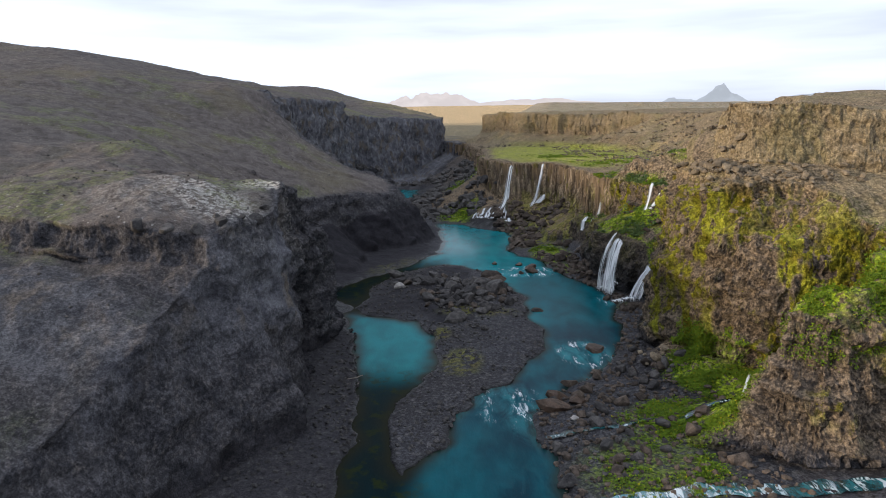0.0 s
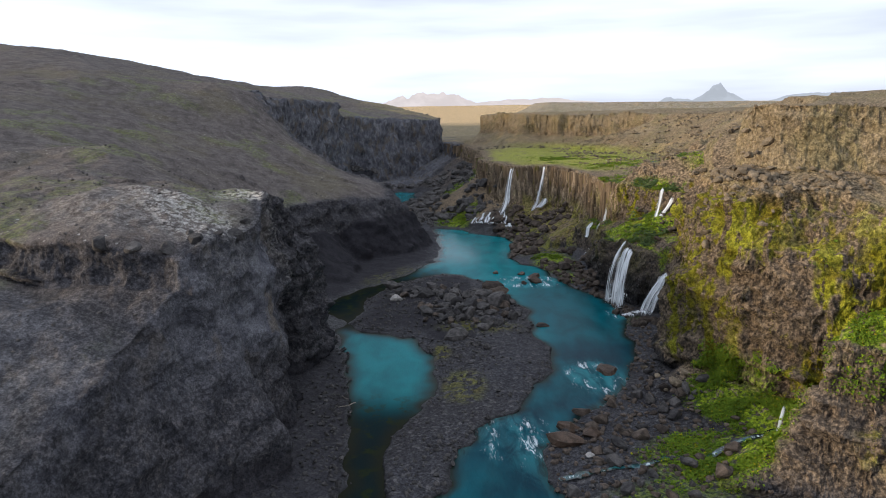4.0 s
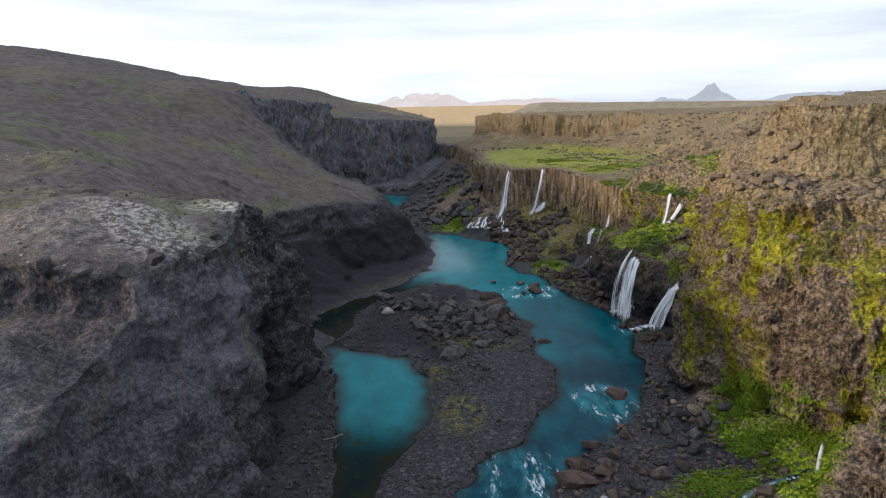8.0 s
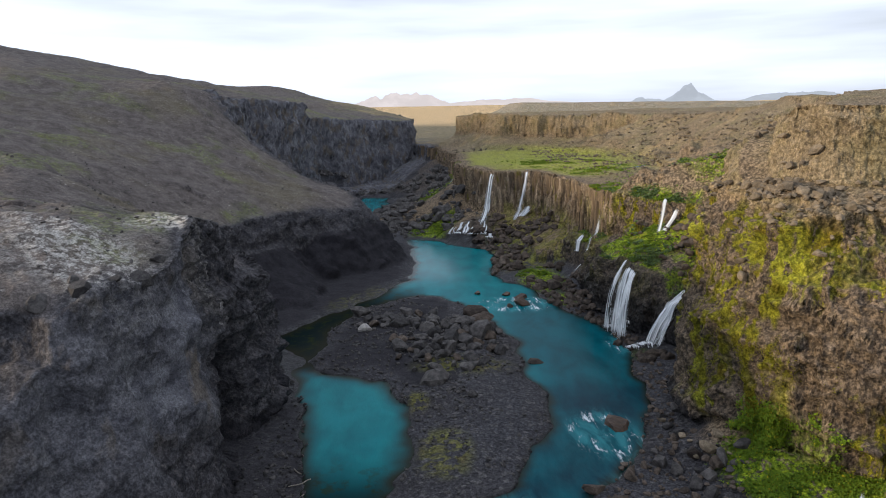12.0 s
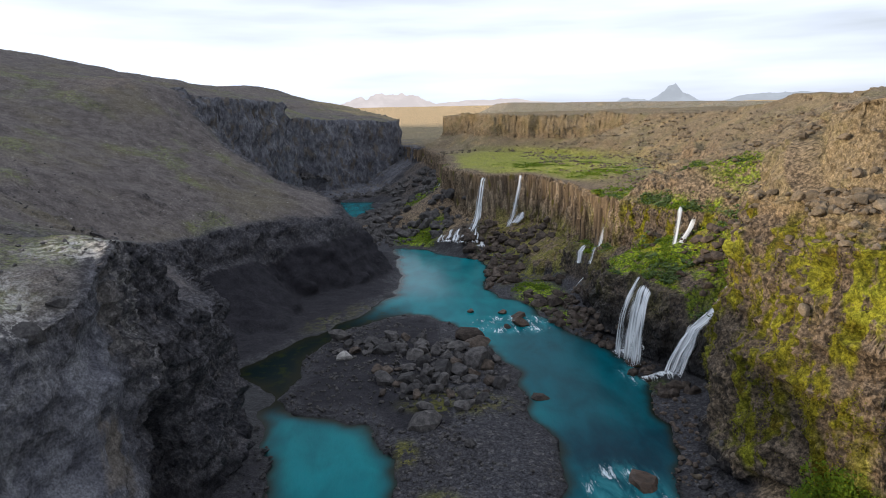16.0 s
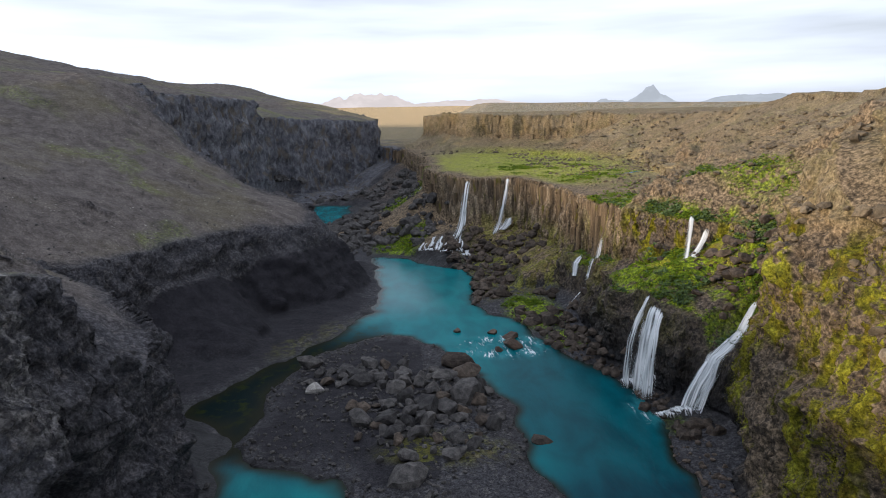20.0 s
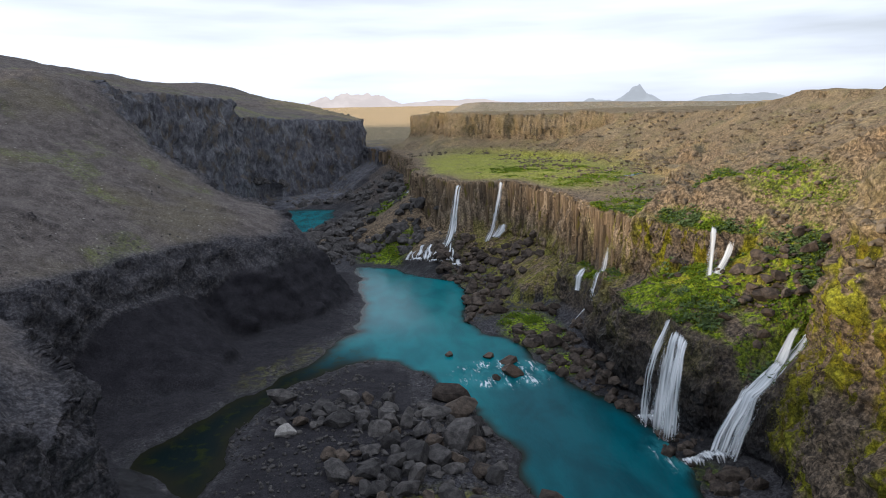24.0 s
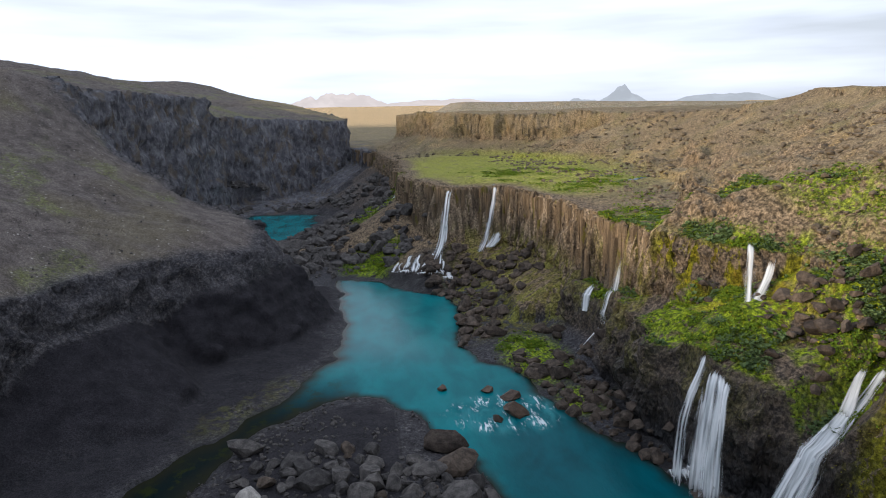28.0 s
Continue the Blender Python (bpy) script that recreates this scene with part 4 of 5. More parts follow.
for x, y, r in spread(34, lambda: (rng.uniform(26, 31), rng.uniform(84, 101)), lambda n: 0.25 + 0.6 * rng.uniform(size=n) ** 2, lambda x, y: 0.2 < height_at(x, y) < 5, 0.7):
    boulder("tan" if rng.uniform() < 0.35 else "grey", x, y, r, "loose block at the foot of the mossy wall", "blocks under the mossy wall", name="stone")


# crusted stones along the rim of the near headland
for x, y, size, key in ((-22.6, 78.2, 0.9, "grey"), (-24.9, 73.8, 0.9, "grey"), (-27.0, 72.0, 0.9, "grey"), (-29.8, 70.8, 0.8, "grey"), (-23.8, 76.4, 0.7, "grey"), (-22.2, 81.6, 0.6, "grey"),
                        (-33.0, 70.8, 0.9, "grey"), (-25.9, 74.6, 0.5, "grey")):
    boulder(key, x, y, size, "lichen-crusted rock set in the headland's rim", "crusted rocks on the headland rim", 0.95, name="rock")


def rubble(name, spots, material, label, flat=0.75, single=None):
    """Uncounted stones as one mesh; the largest stand as stones of their own: (kind, how many, label, group)."""
    if single:
        key, most, one, group = single
        spots = sorted(spots, key=lambda q: -q[2])
        for x, y, r, z in spots[:most]:
            boulder(key, x, y, r * 1.1, one, group, 0.38, z, "block")
        spots = spots[most:]
    shapes = [rock_shape(300 + k, ICO1_V, 7, flat) for k in range(10)]
    vs, fs = [], []
    for k, (x, y, r, z) in enumerate(spots):
        a = rng.uniform(0, 6.3)
        c, s = math.cos(a), math.sin(a)
        v = shapes[int(rng.integers(10))] * r
        vs.append(np.c_[v[:, 0] * c - v[:, 1] * s + x, v[:, 0] * s + v[:, 1] * c + y, v[:, 2] + z + 0.25 * r])
        fs.append(ICO1_F + k * len(ICO1_V))
    ob = new(name, mesh_of(name, np.concatenate(vs), np.concatenate(fs), 3, material, smooth=False))
    return tagged(ob, label, "rubble", kind="stuff")


def strewn(n, x0, x1, y0, y1, lo, hi, power, keep):
    x, y = rng.uniform(x0, x1, n), rng.uniform(y0, y1, n)
    z = height_at(x, y)
    ok = keep(x, y, z)
    for fx, fy, fr in ((44, 128, 2.2), (41, 126, 2.4), (38, 124.5, 3), (35, 124, 3), (43, 143.5, 2.4), (45.5, 143.5, 2.4), (34, 136, 3), (33, 132.5, 3), (35, 172, 2), (34.5, 166, 2)):
        ok &= (x - fx) ** 2 + (y - fy) ** 2 > fr * fr
    x, y, z = x[ok], y[ok], z[ok]
    return list(zip(x, y, lo + (hi - lo) * rng.uniform(size=len(x)) ** power, z))


clump = lambda x, y: fbm2(x, y, 9, 3, 501)
d_of = lambda poly: (lambda x, y: inside(x, y, poly))
t_of, l_of, u_of = d_of(TERRACE), d_of(LEFT_RIM), d_of(UPPER_RIM)
rubble("rubble_talus", strewn(1700, 14, 40, 158, 222, 0.12, 1.35, 3.5, lambda x, y, z: (z > 0.0) & (z < 9.5) & (clump(x, y) + 0.12 * (3 - z) > -0.1)), BROWN_ROCK,
       "brown fallen basalt blocks below the column cliff", single=("brown", 130, "brown fallen basalt block on the talus", "fallen blocks below the columns"))
rubble("rubble_terrace", strewn(3200, 33, 56, 84, 142, 0.08, 0.45, 2.5, lambda x, y, z: (z > 13) & (z < 29) & (clump(x, y) > 0.0) & (t_of(x, y) > -1)), TAN_ROCK,
       "tan angular blocks fallen on the grassy terrace")
rubble("rubble_ledge", strewn(300, 38, 56, 124, 148, 0.15, 0.6, 2.0, lambda x, y, z: (z > 10) & (z < 21) & (clump(x, y) > 0.05)), BROWN_ROCK,
       "brown blocks among the plants of the ledge")
rubble("rubble_slope", strewn(15000, 42, 120, 110, 330, 0.07, 0.55, 4.0, lambda x, y, z: (z > 19.5) & (z < 35) & (u_of(x, y) < 2) & (clump(x, y) > -0.35)), TAN_ROCK,
       "tan stones strewn over the slope under the upper rim", single=("tan", 40, "tan stone lying on the bare slope", "stones on the slope"))
rubble("rubble_gorge", strewn(3600, -48, 16, 222, 345, 0.3, 1.8, 3.0, lambda x, y, z: (z > 0.05) & (z < 13) & (clump(x, y) > -0.5) & (inside(x, y, POOL) < -3.5)), GREY_ROCK,
       "dark basalt rubble round the upper pool", single=("grey", 110, "dark basalt block beside the upper pool", "blocks round the upper pool"))
rubble("rubble_far_terrace", strewn(3000, -35, 45, 325, 425, 0.2, 0.95, 3.0, lambda x, y, z: (z > 18.5) & (z < 26) & (t_of(x, y) > 0.5) & (clump(x, y) > -0.35)), TAN_ROCK,
       "tan blocks scattered over the far terrace")
rubble("rubble_island", strewn(5200, -17, 15, 64, 158, 0.05, 0.3, 2.0, lambda x, y, z: (z > 0.15) & (z < 2.0) & (clump(x, y) > -0.1)), GREY_ROCK,
       "grey cobbles on the gravel island")
rubble("rubble_bank", strewn(2000, 10, 33, 54, 120, 0.07, 0.4, 2.0, lambda x, y, z: (z > 0.0) & (z < 2.4) & (inside(x, y, ISLAND) < -2)), BROWN_ROCK,
       "brown and grey cobbles on the river bank")
rubble("rubble_shore", strewn(700, 24, 36, 118, 162, 0.15, 0.9, 2.0, lambda x, y, z: (z > 0.0) & (z < 3.5)), BROWN_ROCK, "dark wet stones along the shore under the falls")
rubble("rubble_left_bar", strewn(1800, -28, -9, 50, 114, 0.05, 0.28, 2.5, lambda x, y, z: (z > 0.1) & (z < 2.5)), GREY_ROCK, "dark cobbles on the sand under the cliff")
rubble("rubble_hill", strewn(2600, -65, -18, 60, 200, 0.04, 0.2, 3.0, lambda x, y, z: (l_of(x, y) > 1) & (clump(x, y) > 0.0)), GREY_ROCK,
       "small stones scattered over the bare hillside")


# ---- plants ----
def plant_material(name, a, b, flower=None):
    m = Mat(name, 0.7, 0.2)
    r = m.n.new("ShaderNodeNewGeometry").outputs["Random Per Island"]
    color = m.mix(r, a, b)
    color = m.mix(m.span(m.noise(0.35, 3), 0.35, 0.65, 0, 0.6), color, b)
    if flower:
        color = m.mix(m.span(r, 0.94, 0.96), color, flower)
    return m.done(color)


LEAF = plant_material("leaf", (0.055, 0.115, 0.012), (0.18, 0.27, 0.018), (0.34, 0.30, 0.012))
MOSS = plant_material("moss_tuft", (0.085, 0.084, 0.009), (0.23, 0.215, 0.016))


def plants(name, weight, n, lo, hi, material, label, up=0.6):
    """Small leaf tufts, as many as the weight of each point of ground asks for."""
    w = np.where((np.hypot(gx - 10, gy - 120) < 150), weight, 0).clip(0)
    pick = rng.choice(len(gx), n, p=w / w.sum())
    px, py, pz = (co[pick] + rng.normal(scale=0.22, size=(n, 3)) * (1, 1, 0.4)).T
    nrm = vn[pick] * (1 - up) + np.array([0, 0, up])
    nrm /= np.linalg.norm(nrm, axis=1, keepdims=True)
    size = lo + (hi - lo) * rng.uniform(size=n) ** 2
    vs, fs = [], []
    k = 5
    for leaf in range(k):
        a = rng.uniform(0, 6.3, n)
        side = np.c_[np.cos(a), np.sin(a), np.zeros(n)]
        side -= nrm * (side * nrm).sum(1, keepdims=True)
        across = np.cross(nrm, side)
        root = np.c_[px, py, pz]
        tip = root + (side * 0.75 + nrm * rng.uniform(0.35, 0.95, n)[:, None]) * size[:, None]
        mid = root + (side * 0.42 + nrm * 0.62) * size[:, None]
        w2 = across * (size * rng.uniform(0.22, 0.4, n))[:, None]
        vs += [root, mid + w2, tip, mid - w2]
        i = np.arange(n) + leaf * 4 * n
        fs.append(np.c_[i, i + n, i + 2 * n, i + 3 * n])
    ob = new(name, mesh_of(name, np.concatenate(vs), np.concatenate(fs), 4, material, smooth=False))
    return tagged(ob, label, "plants", kind="stuff")


patchy = ss(fbm3(gx, gy, gz, 2.6, 3, 601), -0.25, 0.35)
plants("leafy_plants", a_green * patchy * ss(gz, 0.4, 1.2) * (gy < 190) * (gx > 12), 56000, 0.10, 0.32, LEAF, "bright green angelica and grass with yellow flowers")
plants("meadow_plants", a_green * patchy * (gy > 170) * (gx > -10), 14000, 0.14, 0.36, LEAF, "green grass of the wet meadow")
SHRUB = plant_material("shrub_leaf", (0.060, 0.105, 0.045), (0.13, 0.19, 0.070))
plants("shrub_plants", a_green * ledge * ss(fbm2(gx, gy, 4.5, 3, 611), 0.05, 0.35) * ss(gz, 5, 9), 5200, 0.20, 0.55, SHRUB, "grey-green leafy bushes on the wet ledge", 0.75)
plants("moss_tufts", a_moss * patchy * ss(gz, 0.8, 2) * (gx > 12), 16000, 0.06, 0.17, MOSS, "olive moss hanging on wet rock", 0.35)


# ---- waterfalls ----
def fall_material():
    m = Mat("falling_water", 0.5, 0.3)
    a, b = m.attr("across"), m.attr("along")
    v = m.n.new("ShaderNodeCombineXYZ")
    m.l.new(a, v.inputs[0])
    m.l.new(b, v.inputs[1])
    t = m.n.new("ShaderNodeTexNoise")
    t.inputs["Scale"].default_value, t.inputs["Detail"].default_value = 1.0, 5.0
    mp = m.n.new("ShaderNodeMapping")
    mp.inputs["Scale"].default_value = (3.0, 0.16, 1)
    broad = m.n.new("ShaderNodeTexNoise")
    broad.inputs["Scale"].default_value, broad.inputs["Detail"].default_value = 1.0, 3.0
    bp = m.n.new("ShaderNodeMapping")
    bp.inputs["Scale"].default_value = (1.5, 0.10, 1)
    m.l.new(v.outputs[0], bp.inputs["Vector"])
    m.l.new(bp.outputs[0], broad.inputs["Vector"])
    m.l.new(v.outputs[0], mp.inputs["Vector"])
    m.l.new(mp.outputs[0], t.inputs["Vector"])
    edge = m.attr("edge")
    streaks = m.math("ADD", m.math("MULTIPLY", m.math("SUBTRACT", t.outputs["Fac"], 0.5), 1.3), m.math("MULTIPLY", m.math("SUBTRACT", broad.outputs["Fac"], 0.5), 1.1))
    thick = m.span(m.math("ADD", m.math("MULTIPLY", edge, 1.1), streaks), 0.10, 1.0, 0.0, 0.9)
    m.put(m.b.inputs["Alpha"], thick)
    m.b.inputs["Subsurface Weight"].default_value = 0.0
    return m.done(m.mix(m.span(t.outputs["Fac"], 0.33, 0.66), (0.54, 0.59, 0.62), (0.86, 0.88, 0.90)))


FALL = fall_material()


def strand(parent, points, w0, w1, seed=0, bow=1.6):
    """One sheet of falling water through points (x, y, z) of its middle line, kept clear of the rock."""
    p = np.array(points, float)
    s = np.r_[0, np.cumsum(np.linalg.norm(np.diff(p, axis=0), axis=1))]
    n, m = max(8, int(s[-1] / 0.3)), 21
    u = np.linspace(0, s[-1], n)
    line = np.c_[np.interp(u, s, p[:, 0]), np.interp(u, s, p[:, 1]), np.interp(u, s, p[:, 2])]
    for _ in range(3):
        line[1:-1] = (line[:-2] + 2 * line[1:-1] + line[2:]) / 4
    t = u / s[-1]
    flow = np.hypot(*(p[-1] - p[0])[:2]) > 0.6 * abs(p[-1][2] - p[0][2])
    way0 = (p[-1] - p[0])[:2] / max(np.hypot(*(p[-1] - p[0])[:2]), 1e-6)
    if flow:
        line[:, 2] = np.maximum(line[:, 2], height_at(line[:, 0], line[:, 1]) + 0.1)
    else:
        push = np.zeros(n)
        for step in range(30):
            over = height_at(line[:, 0] + way0[0] * push, line[:, 1] + way0[1] * push) > line[:, 2] - 0.15
            push = push + 0.2 * over * (push < 5.0)
        push = np.maximum.accumulate(push)
        for _ in range(40):
            push[1:-1] = (push[:-2] + push[1:-1] + push[2:]) / 3
        line[:, :2] += push[:, None] * way0
    for _ in range(3):
        line[1:-1] = (line[:-2] + 2 * line[1:-1] + line[2:]) / 4
    way = p[-1] - p[0]
    side = np.array([way[1], -way[0], 0])
    out = np.array([way[0], way[1], 0]) / max(np.hypot(way[0], way[1]), 1e-6)
    side = side / max(np.linalg.norm(side), 1e-6)
    width = (w0 + (w1 - w0) * t) * (0.75 + 0.25 * ss(u, 0, 1.4)) * (1 + 0.12 * vnoise2(u * 0.7, np.full(n, seed * 1.7), seed))
    c = np.linspace(-1, 1, m)
    uu, cc = np.meshgrid(u, c, indexing="ij")
    ripple = 0.05 * fbm2(cc * 2 + seed, uu * 0.4, 1.0, 2, seed + 5) + 0.16 * (1 - cc ** 2)
    co_f = line[:, None, :] + side * (cc * width[:, None] / 2)[..., None] + out * ripple[..., None]
    i = (np.arange(n - 1)[:, None] * m + np.arange(m - 1)[None, :]).ravel()
    fray = np.clip((1 - np.abs(cc)) * 1.15 + 0.35 * fbm2(cc * 4, uu * 0.3, 1.0, 3, seed + 9) * (1 - np.abs(cc)) ** 0.5, 0, 1) * np.clip(uu * 1.2, 0.15, 1) * (1 - 0.3 * (uu / s[-1]) ** 1.5) * (1 - 0.6 * ss(uu / s[-1], 0.88, 1.0))
    base = np.array(parent.location)
    me = mesh_of("strand", co_f.reshape(-1, 3) - base, np.c_[i, i + 1, i + m + 1, i + m], 4, FALL,
                 across=(cc * width[:, None] / 2).ravel() + seed * 7.3, along=uu.ravel(), edge=fray.ravel())
    return part("strand", me, parent)


def foam(parent, x, y, z, rx, ry, seed):
    """The churned water at the foot of a fall: a low lumpy mound."""
    z = max(z, float(height_at(x, y)) + 0.08)
    a, r = np.meshgrid(np.linspace(0, 2 * np.pi, 29)[:-1], np.linspace(0, 1, 7), indexing="ij")
    wob = 1 + 0.3 * fbm2(np.cos(a) * 2 + seed, np.sin(a) * 2, 1.0, 2, seed)
    fx, fy = np.cos(a) * r * rx * wob, np.sin(a) * r * ry * wob
    fz = 0.7 * (1 - r ** 2) * (0.5 + 0.5 * np.abs(fbm2(fx * 2 + seed, fy * 2, 0.8, 3, seed))) + 0.03
    n, m = a.shape
    i = np.arange(n)[:, None] * m + np.arange(m - 1)[None, :]
    j = ((np.arange(n) + 1) % n)[:, None] * m + np.arange(m - 1)[None, :]
    base = np.array(parent.location)
    me = mesh_of("foam", np.c_[fx.ravel() + x, fy.ravel() + y, fz.ravel() + z] - base, np.c_[i.ravel(), i.ravel() + 1, j.ravel() + 1, j.ravel()], 4, FALL,
                 across=fx.ravel() * 1.5, along=fy.ravel() * 3, edge=np.clip((1.25 - 1.25 * r.ravel()) * (0.8 + 0.5 * fbm2(fx.ravel() * 1.5, fy.ravel() * 1.5, 1.0, 3, seed + 4)), 0, 1))
    return part("foam", me, parent, "white churned water")


def waterfall(label, strands, foams=(), group="waterfalls of the cliff"):
    end = strands[0][0][-1]
    ob = thing("waterfall", end, label, "waterfall", group)
    for k, (points, w0, w1) in enumerate(strands):
        strand(ob, points, w0, w1, k + int(end[1]))
    for k, f in enumerate(foams):
        foam(ob, *f, k + 3)
    return ob


waterfall("tall twin white waterfall dropping from the green ledge", [
    ([(35.6, 138.0, 11.6), (34.6, 136.4, 11.0), (33.2, 135.6, 8.8), (32.2, 135.0, 6.0), (31.6, 134.3, 2.6), (31.4, 134.0, 0.2)], 0.7, 1.5),
    ([(36.0, 136.6, 10.8), (34.9, 135.2, 10.1), (33.7, 133.6, 7.5), (33.0, 132.9, 4.0), (32.6, 132.5, 0.2)], 1.2, 3.4),
    ([(36.9, 136.0, 10.4), (36.0, 134.9, 9.8), (35.0, 133.4, 7.4), (34.4, 132.6, 4.0), (34.0, 132.0, 0.3)], 0.6, 1.3),
    ([(36.3, 136.3, 10.6), (35.4, 134.8, 9.9), (34.2, 133.2, 7.6), (33.4, 132.4, 4.2), (33.1, 131.9, 0.2)], 0.8, 1.9)],
    [(32.4, 131.8, 0.1, 2.9, 1.6), (30.9, 133.6, 0.05, 1.6, 1.1)])
waterfall("slanting white cascade running down a mossy chute", [
    ([(44.4, 128.0, 12.8), (43.2, 127.3, 11.9), (42.2, 126.6, 10.6), (41.2, 126.0, 9.4)], 1.0, 1.7),
    ([(46.2, 127.6, 12.9), (45.0, 127.0, 12.0), (43.3, 126.4, 10.5), (41.6, 125.8, 9.3)], 0.8, 1.6),
    ([(41.8, 126.2, 9.8), (40.2, 125.5, 8.6), (38.3, 124.9, 7.2), (36.9, 124.6, 5.2), (35.6, 124.3, 3.2), (34.6, 124.0, 0.2)], 2.2, 3.8),
    ([(41.2, 125.6, 9.2), (39.2, 124.9, 7.6), (37.6, 124.4, 5.6), (36.2, 124.0, 2.6), (35.4, 123.6, 0.2)], 1.0, 2.4),
    ([(40.4, 126.3, 9.0), (38.2, 125.7, 7.2), (36.2, 125.2, 5.0), (34.8, 125.0, 2.6), (34.0, 124.8, 0.2)], 0.5, 1.6)],
    [(33.6, 123.8, 0.05, 2.6, 1.7), (31.6, 123.8, 0.03, 1.6, 0.8)])
# the broken cascade below the narrow fall, thread by thread
fan = []
for k in range(20):
    u = float(np.clip((k + rng.uniform(-1.0, 1.0)) / 19, 0, 1))
    head = np.array((18.8 - 8.5 * u, 218.4 + 4.0 * u, 7.8 - 2.6 * u))
    toe = np.array((19.2 - 12.5 * u, 209.2 + 8.4 * u, 0.15))
    lo_u, hi_u = rng.uniform(0.2, 0.6), rng.uniform(0.85, 1.0)
    bent = rng.normal(scale=0.35, size=(2, 3)) * (1, 1, 0)
    way = [tuple(head + (toe - head) * f + bent[i % 2] * (0 < i < 3)) for i, f in enumerate(np.linspace(lo_u, hi_u, 4))]
    fan.append((way, rng.uniform(0.4, 0.8), rng.uniform(0.7, 2.2) * (1.2 - 0.6 * u)))
waterfall("narrow white waterfall over the column cliff into rocks", [
    ([(20.6, 223.2, 18.9), (19.9, 221.4, 18.2), (19.0, 219.8, 13.0), (18.2, 219.0, 8.0), (17.7, 218.6, 4.8)], 1.1, 2.5),
    ([(20.9, 222.9, 18.8), (20.3, 221.2, 17.8), (19.3, 219.4, 12.0), (18.7, 218.6, 7.6)], 0.5, 1.3),
    *fan],
    [(14.0, 212.0, 0.05, 3.4, 1.1), (18.0, 209.6, 0.05, 1.6, 1.1), (9.5, 215.6, 0.03, 2.2, 0.7)])
waterfall("veil of white water falling beside the meadow stream", [
    ([(31.5, 225.0, 19.3), (31.0, 222.8, 18.6), (29.8, 221.6, 13.0), (28.9, 221.0, 9.2), (28.2, 220.6, 5.2)], 0.9, 2.3),
    ([(30.6, 220.4, 9.6), (29.4, 218.2, 8.2), (27.6, 216.2, 7.0)], 2.6, 3.6)])
waterfall("pair of small white falls under the column cliff", [
    ([(35.6, 172.8, 9.4), (34.4, 171.9, 8.8), (33.8, 171.2, 6.8), (33.4, 170.8, 4.6)], 1.2, 1.7),
    ([(37.6, 167.4, 9.9), (36.8, 166.8, 9.3), (35.4, 166.0, 7.4), (34.3, 165.4, 5.6)], 1.1, 2.0),
    ([(34.2, 165.4, 5.4), (32.6, 165.6, 3.4), (31.0, 166.0, 1.4)], 0.4, 0.6)])
waterfall("short white double fall among green plants on the terrace", [
    ([(44.0, 146.2, 20.7), (43.3, 144.8, 20.0), (42.7, 143.9, 17.6), (42.4, 143.4, 14.4)], 0.8, 1.4),
    ([(46.3, 144.3, 19.3), (45.7, 143.7, 17.6), (44.9, 143.1, 16.0), (44.1, 142.6, 14.4)], 0.7, 1.9)])
waterfall("small white fall beside the brown knob of rock", [
    ([(34.6, 74.2, 6.2), (34.0, 73.4, 5.6), (33.6, 72.9, 3.8), (33.3, 72.5, 2.2)], 0.5, 0.9)])
waterfall("thin white trickles in the dark rubble", [
    ([(10.6, 261.4, 13.4), (9.4, 260.6, 12.6), (8.6, 259.8, 9.6)], 0.7, 1.2),
    ([(6.6, 268.4, 11.4), (5.4, 267.6, 10.6), (4.6, 266.8, 8.0)], 0.6, 1.0)])


def creek(name, points, width, label, white=1.15, dark=0.0):
    """A running rivulet that lies on the ground."""
    p = np.array(points, float)
    s = np.r_[0, np.cumsum(np.linalg.norm(np.diff(p, axis=0), axis=1))]
    u = np.arange(0, s[-1], 0.4)
    x, y = np.interp(u, s, p[:, 0]) + 0.5 * vnoise2(u * 0.35, u * 0, 77), np.interp(u, s, p[:, 1]) + 0.5 * vnoise2(u * 0.35, u * 0 + 5, 78)
    z = height_at(x, y)
    for _ in range(6):
        z[1:-1] = (z[:-2] + z[1:-1] + z[2:]) / 3
    z = np.minimum.accumulate(z) + 0.12
    dx, dy = np.gradient(x), np.gradient(y)
    ln = np.hypot(dx, dy)
    c = np.linspace(-1, 1, 7)
    w = width * (1 + 0.35 * vnoise2(u * 0.6, u * 0 + 9, 79)) / 2
    cx = x[:, None] - dy[:, None] / ln[:, None] * c * w[:, None]
    cy = y[:, None] + dx[:, None] / ln[:, None] * c * w[:, None]
    cz = z[:, None] + 0.12 * fbm2(cx, cy, 0.8, 3, 83) + 0 * c
    i = (np.arange(len(u) - 1)[:, None] * 7 + np.arange(6)[None, :]).ravel()
    me = mesh_of(name, np.c_[cx.ravel(), cy.ravel(), cz.ravel()], np.c_[i, i + 1, i + 8, i + 7], 4, WATER, deep=np.full(cx.size, 0.8), clear=np.full(cx.size, dark), shallow=np.full(cx.size, 0.35),
                 rapid=white - 0.8 * np.abs(np.tile(c, len(u))))
    return tagged(new(name, me), label, "stream", kind="structure")


creek("water_creek_near", [(60, 59.5), (46, 58.6), (41, 58.4), (34, 57.6), (28, 57.4), (22, 57), (16, 56.4), (10, 55)], 1.9, "white foaming side stream among dark stones", 1.9)
creek("water_creek_green", [(33.6, 73.2), (31.5, 72.6), (28, 72.8), (25, 71.6), (22, 72), (18, 70.6), (14, 70.2), (10.5, 69.5)], 0.8, "small rushing stream through green plants", 0.8, 0.85)


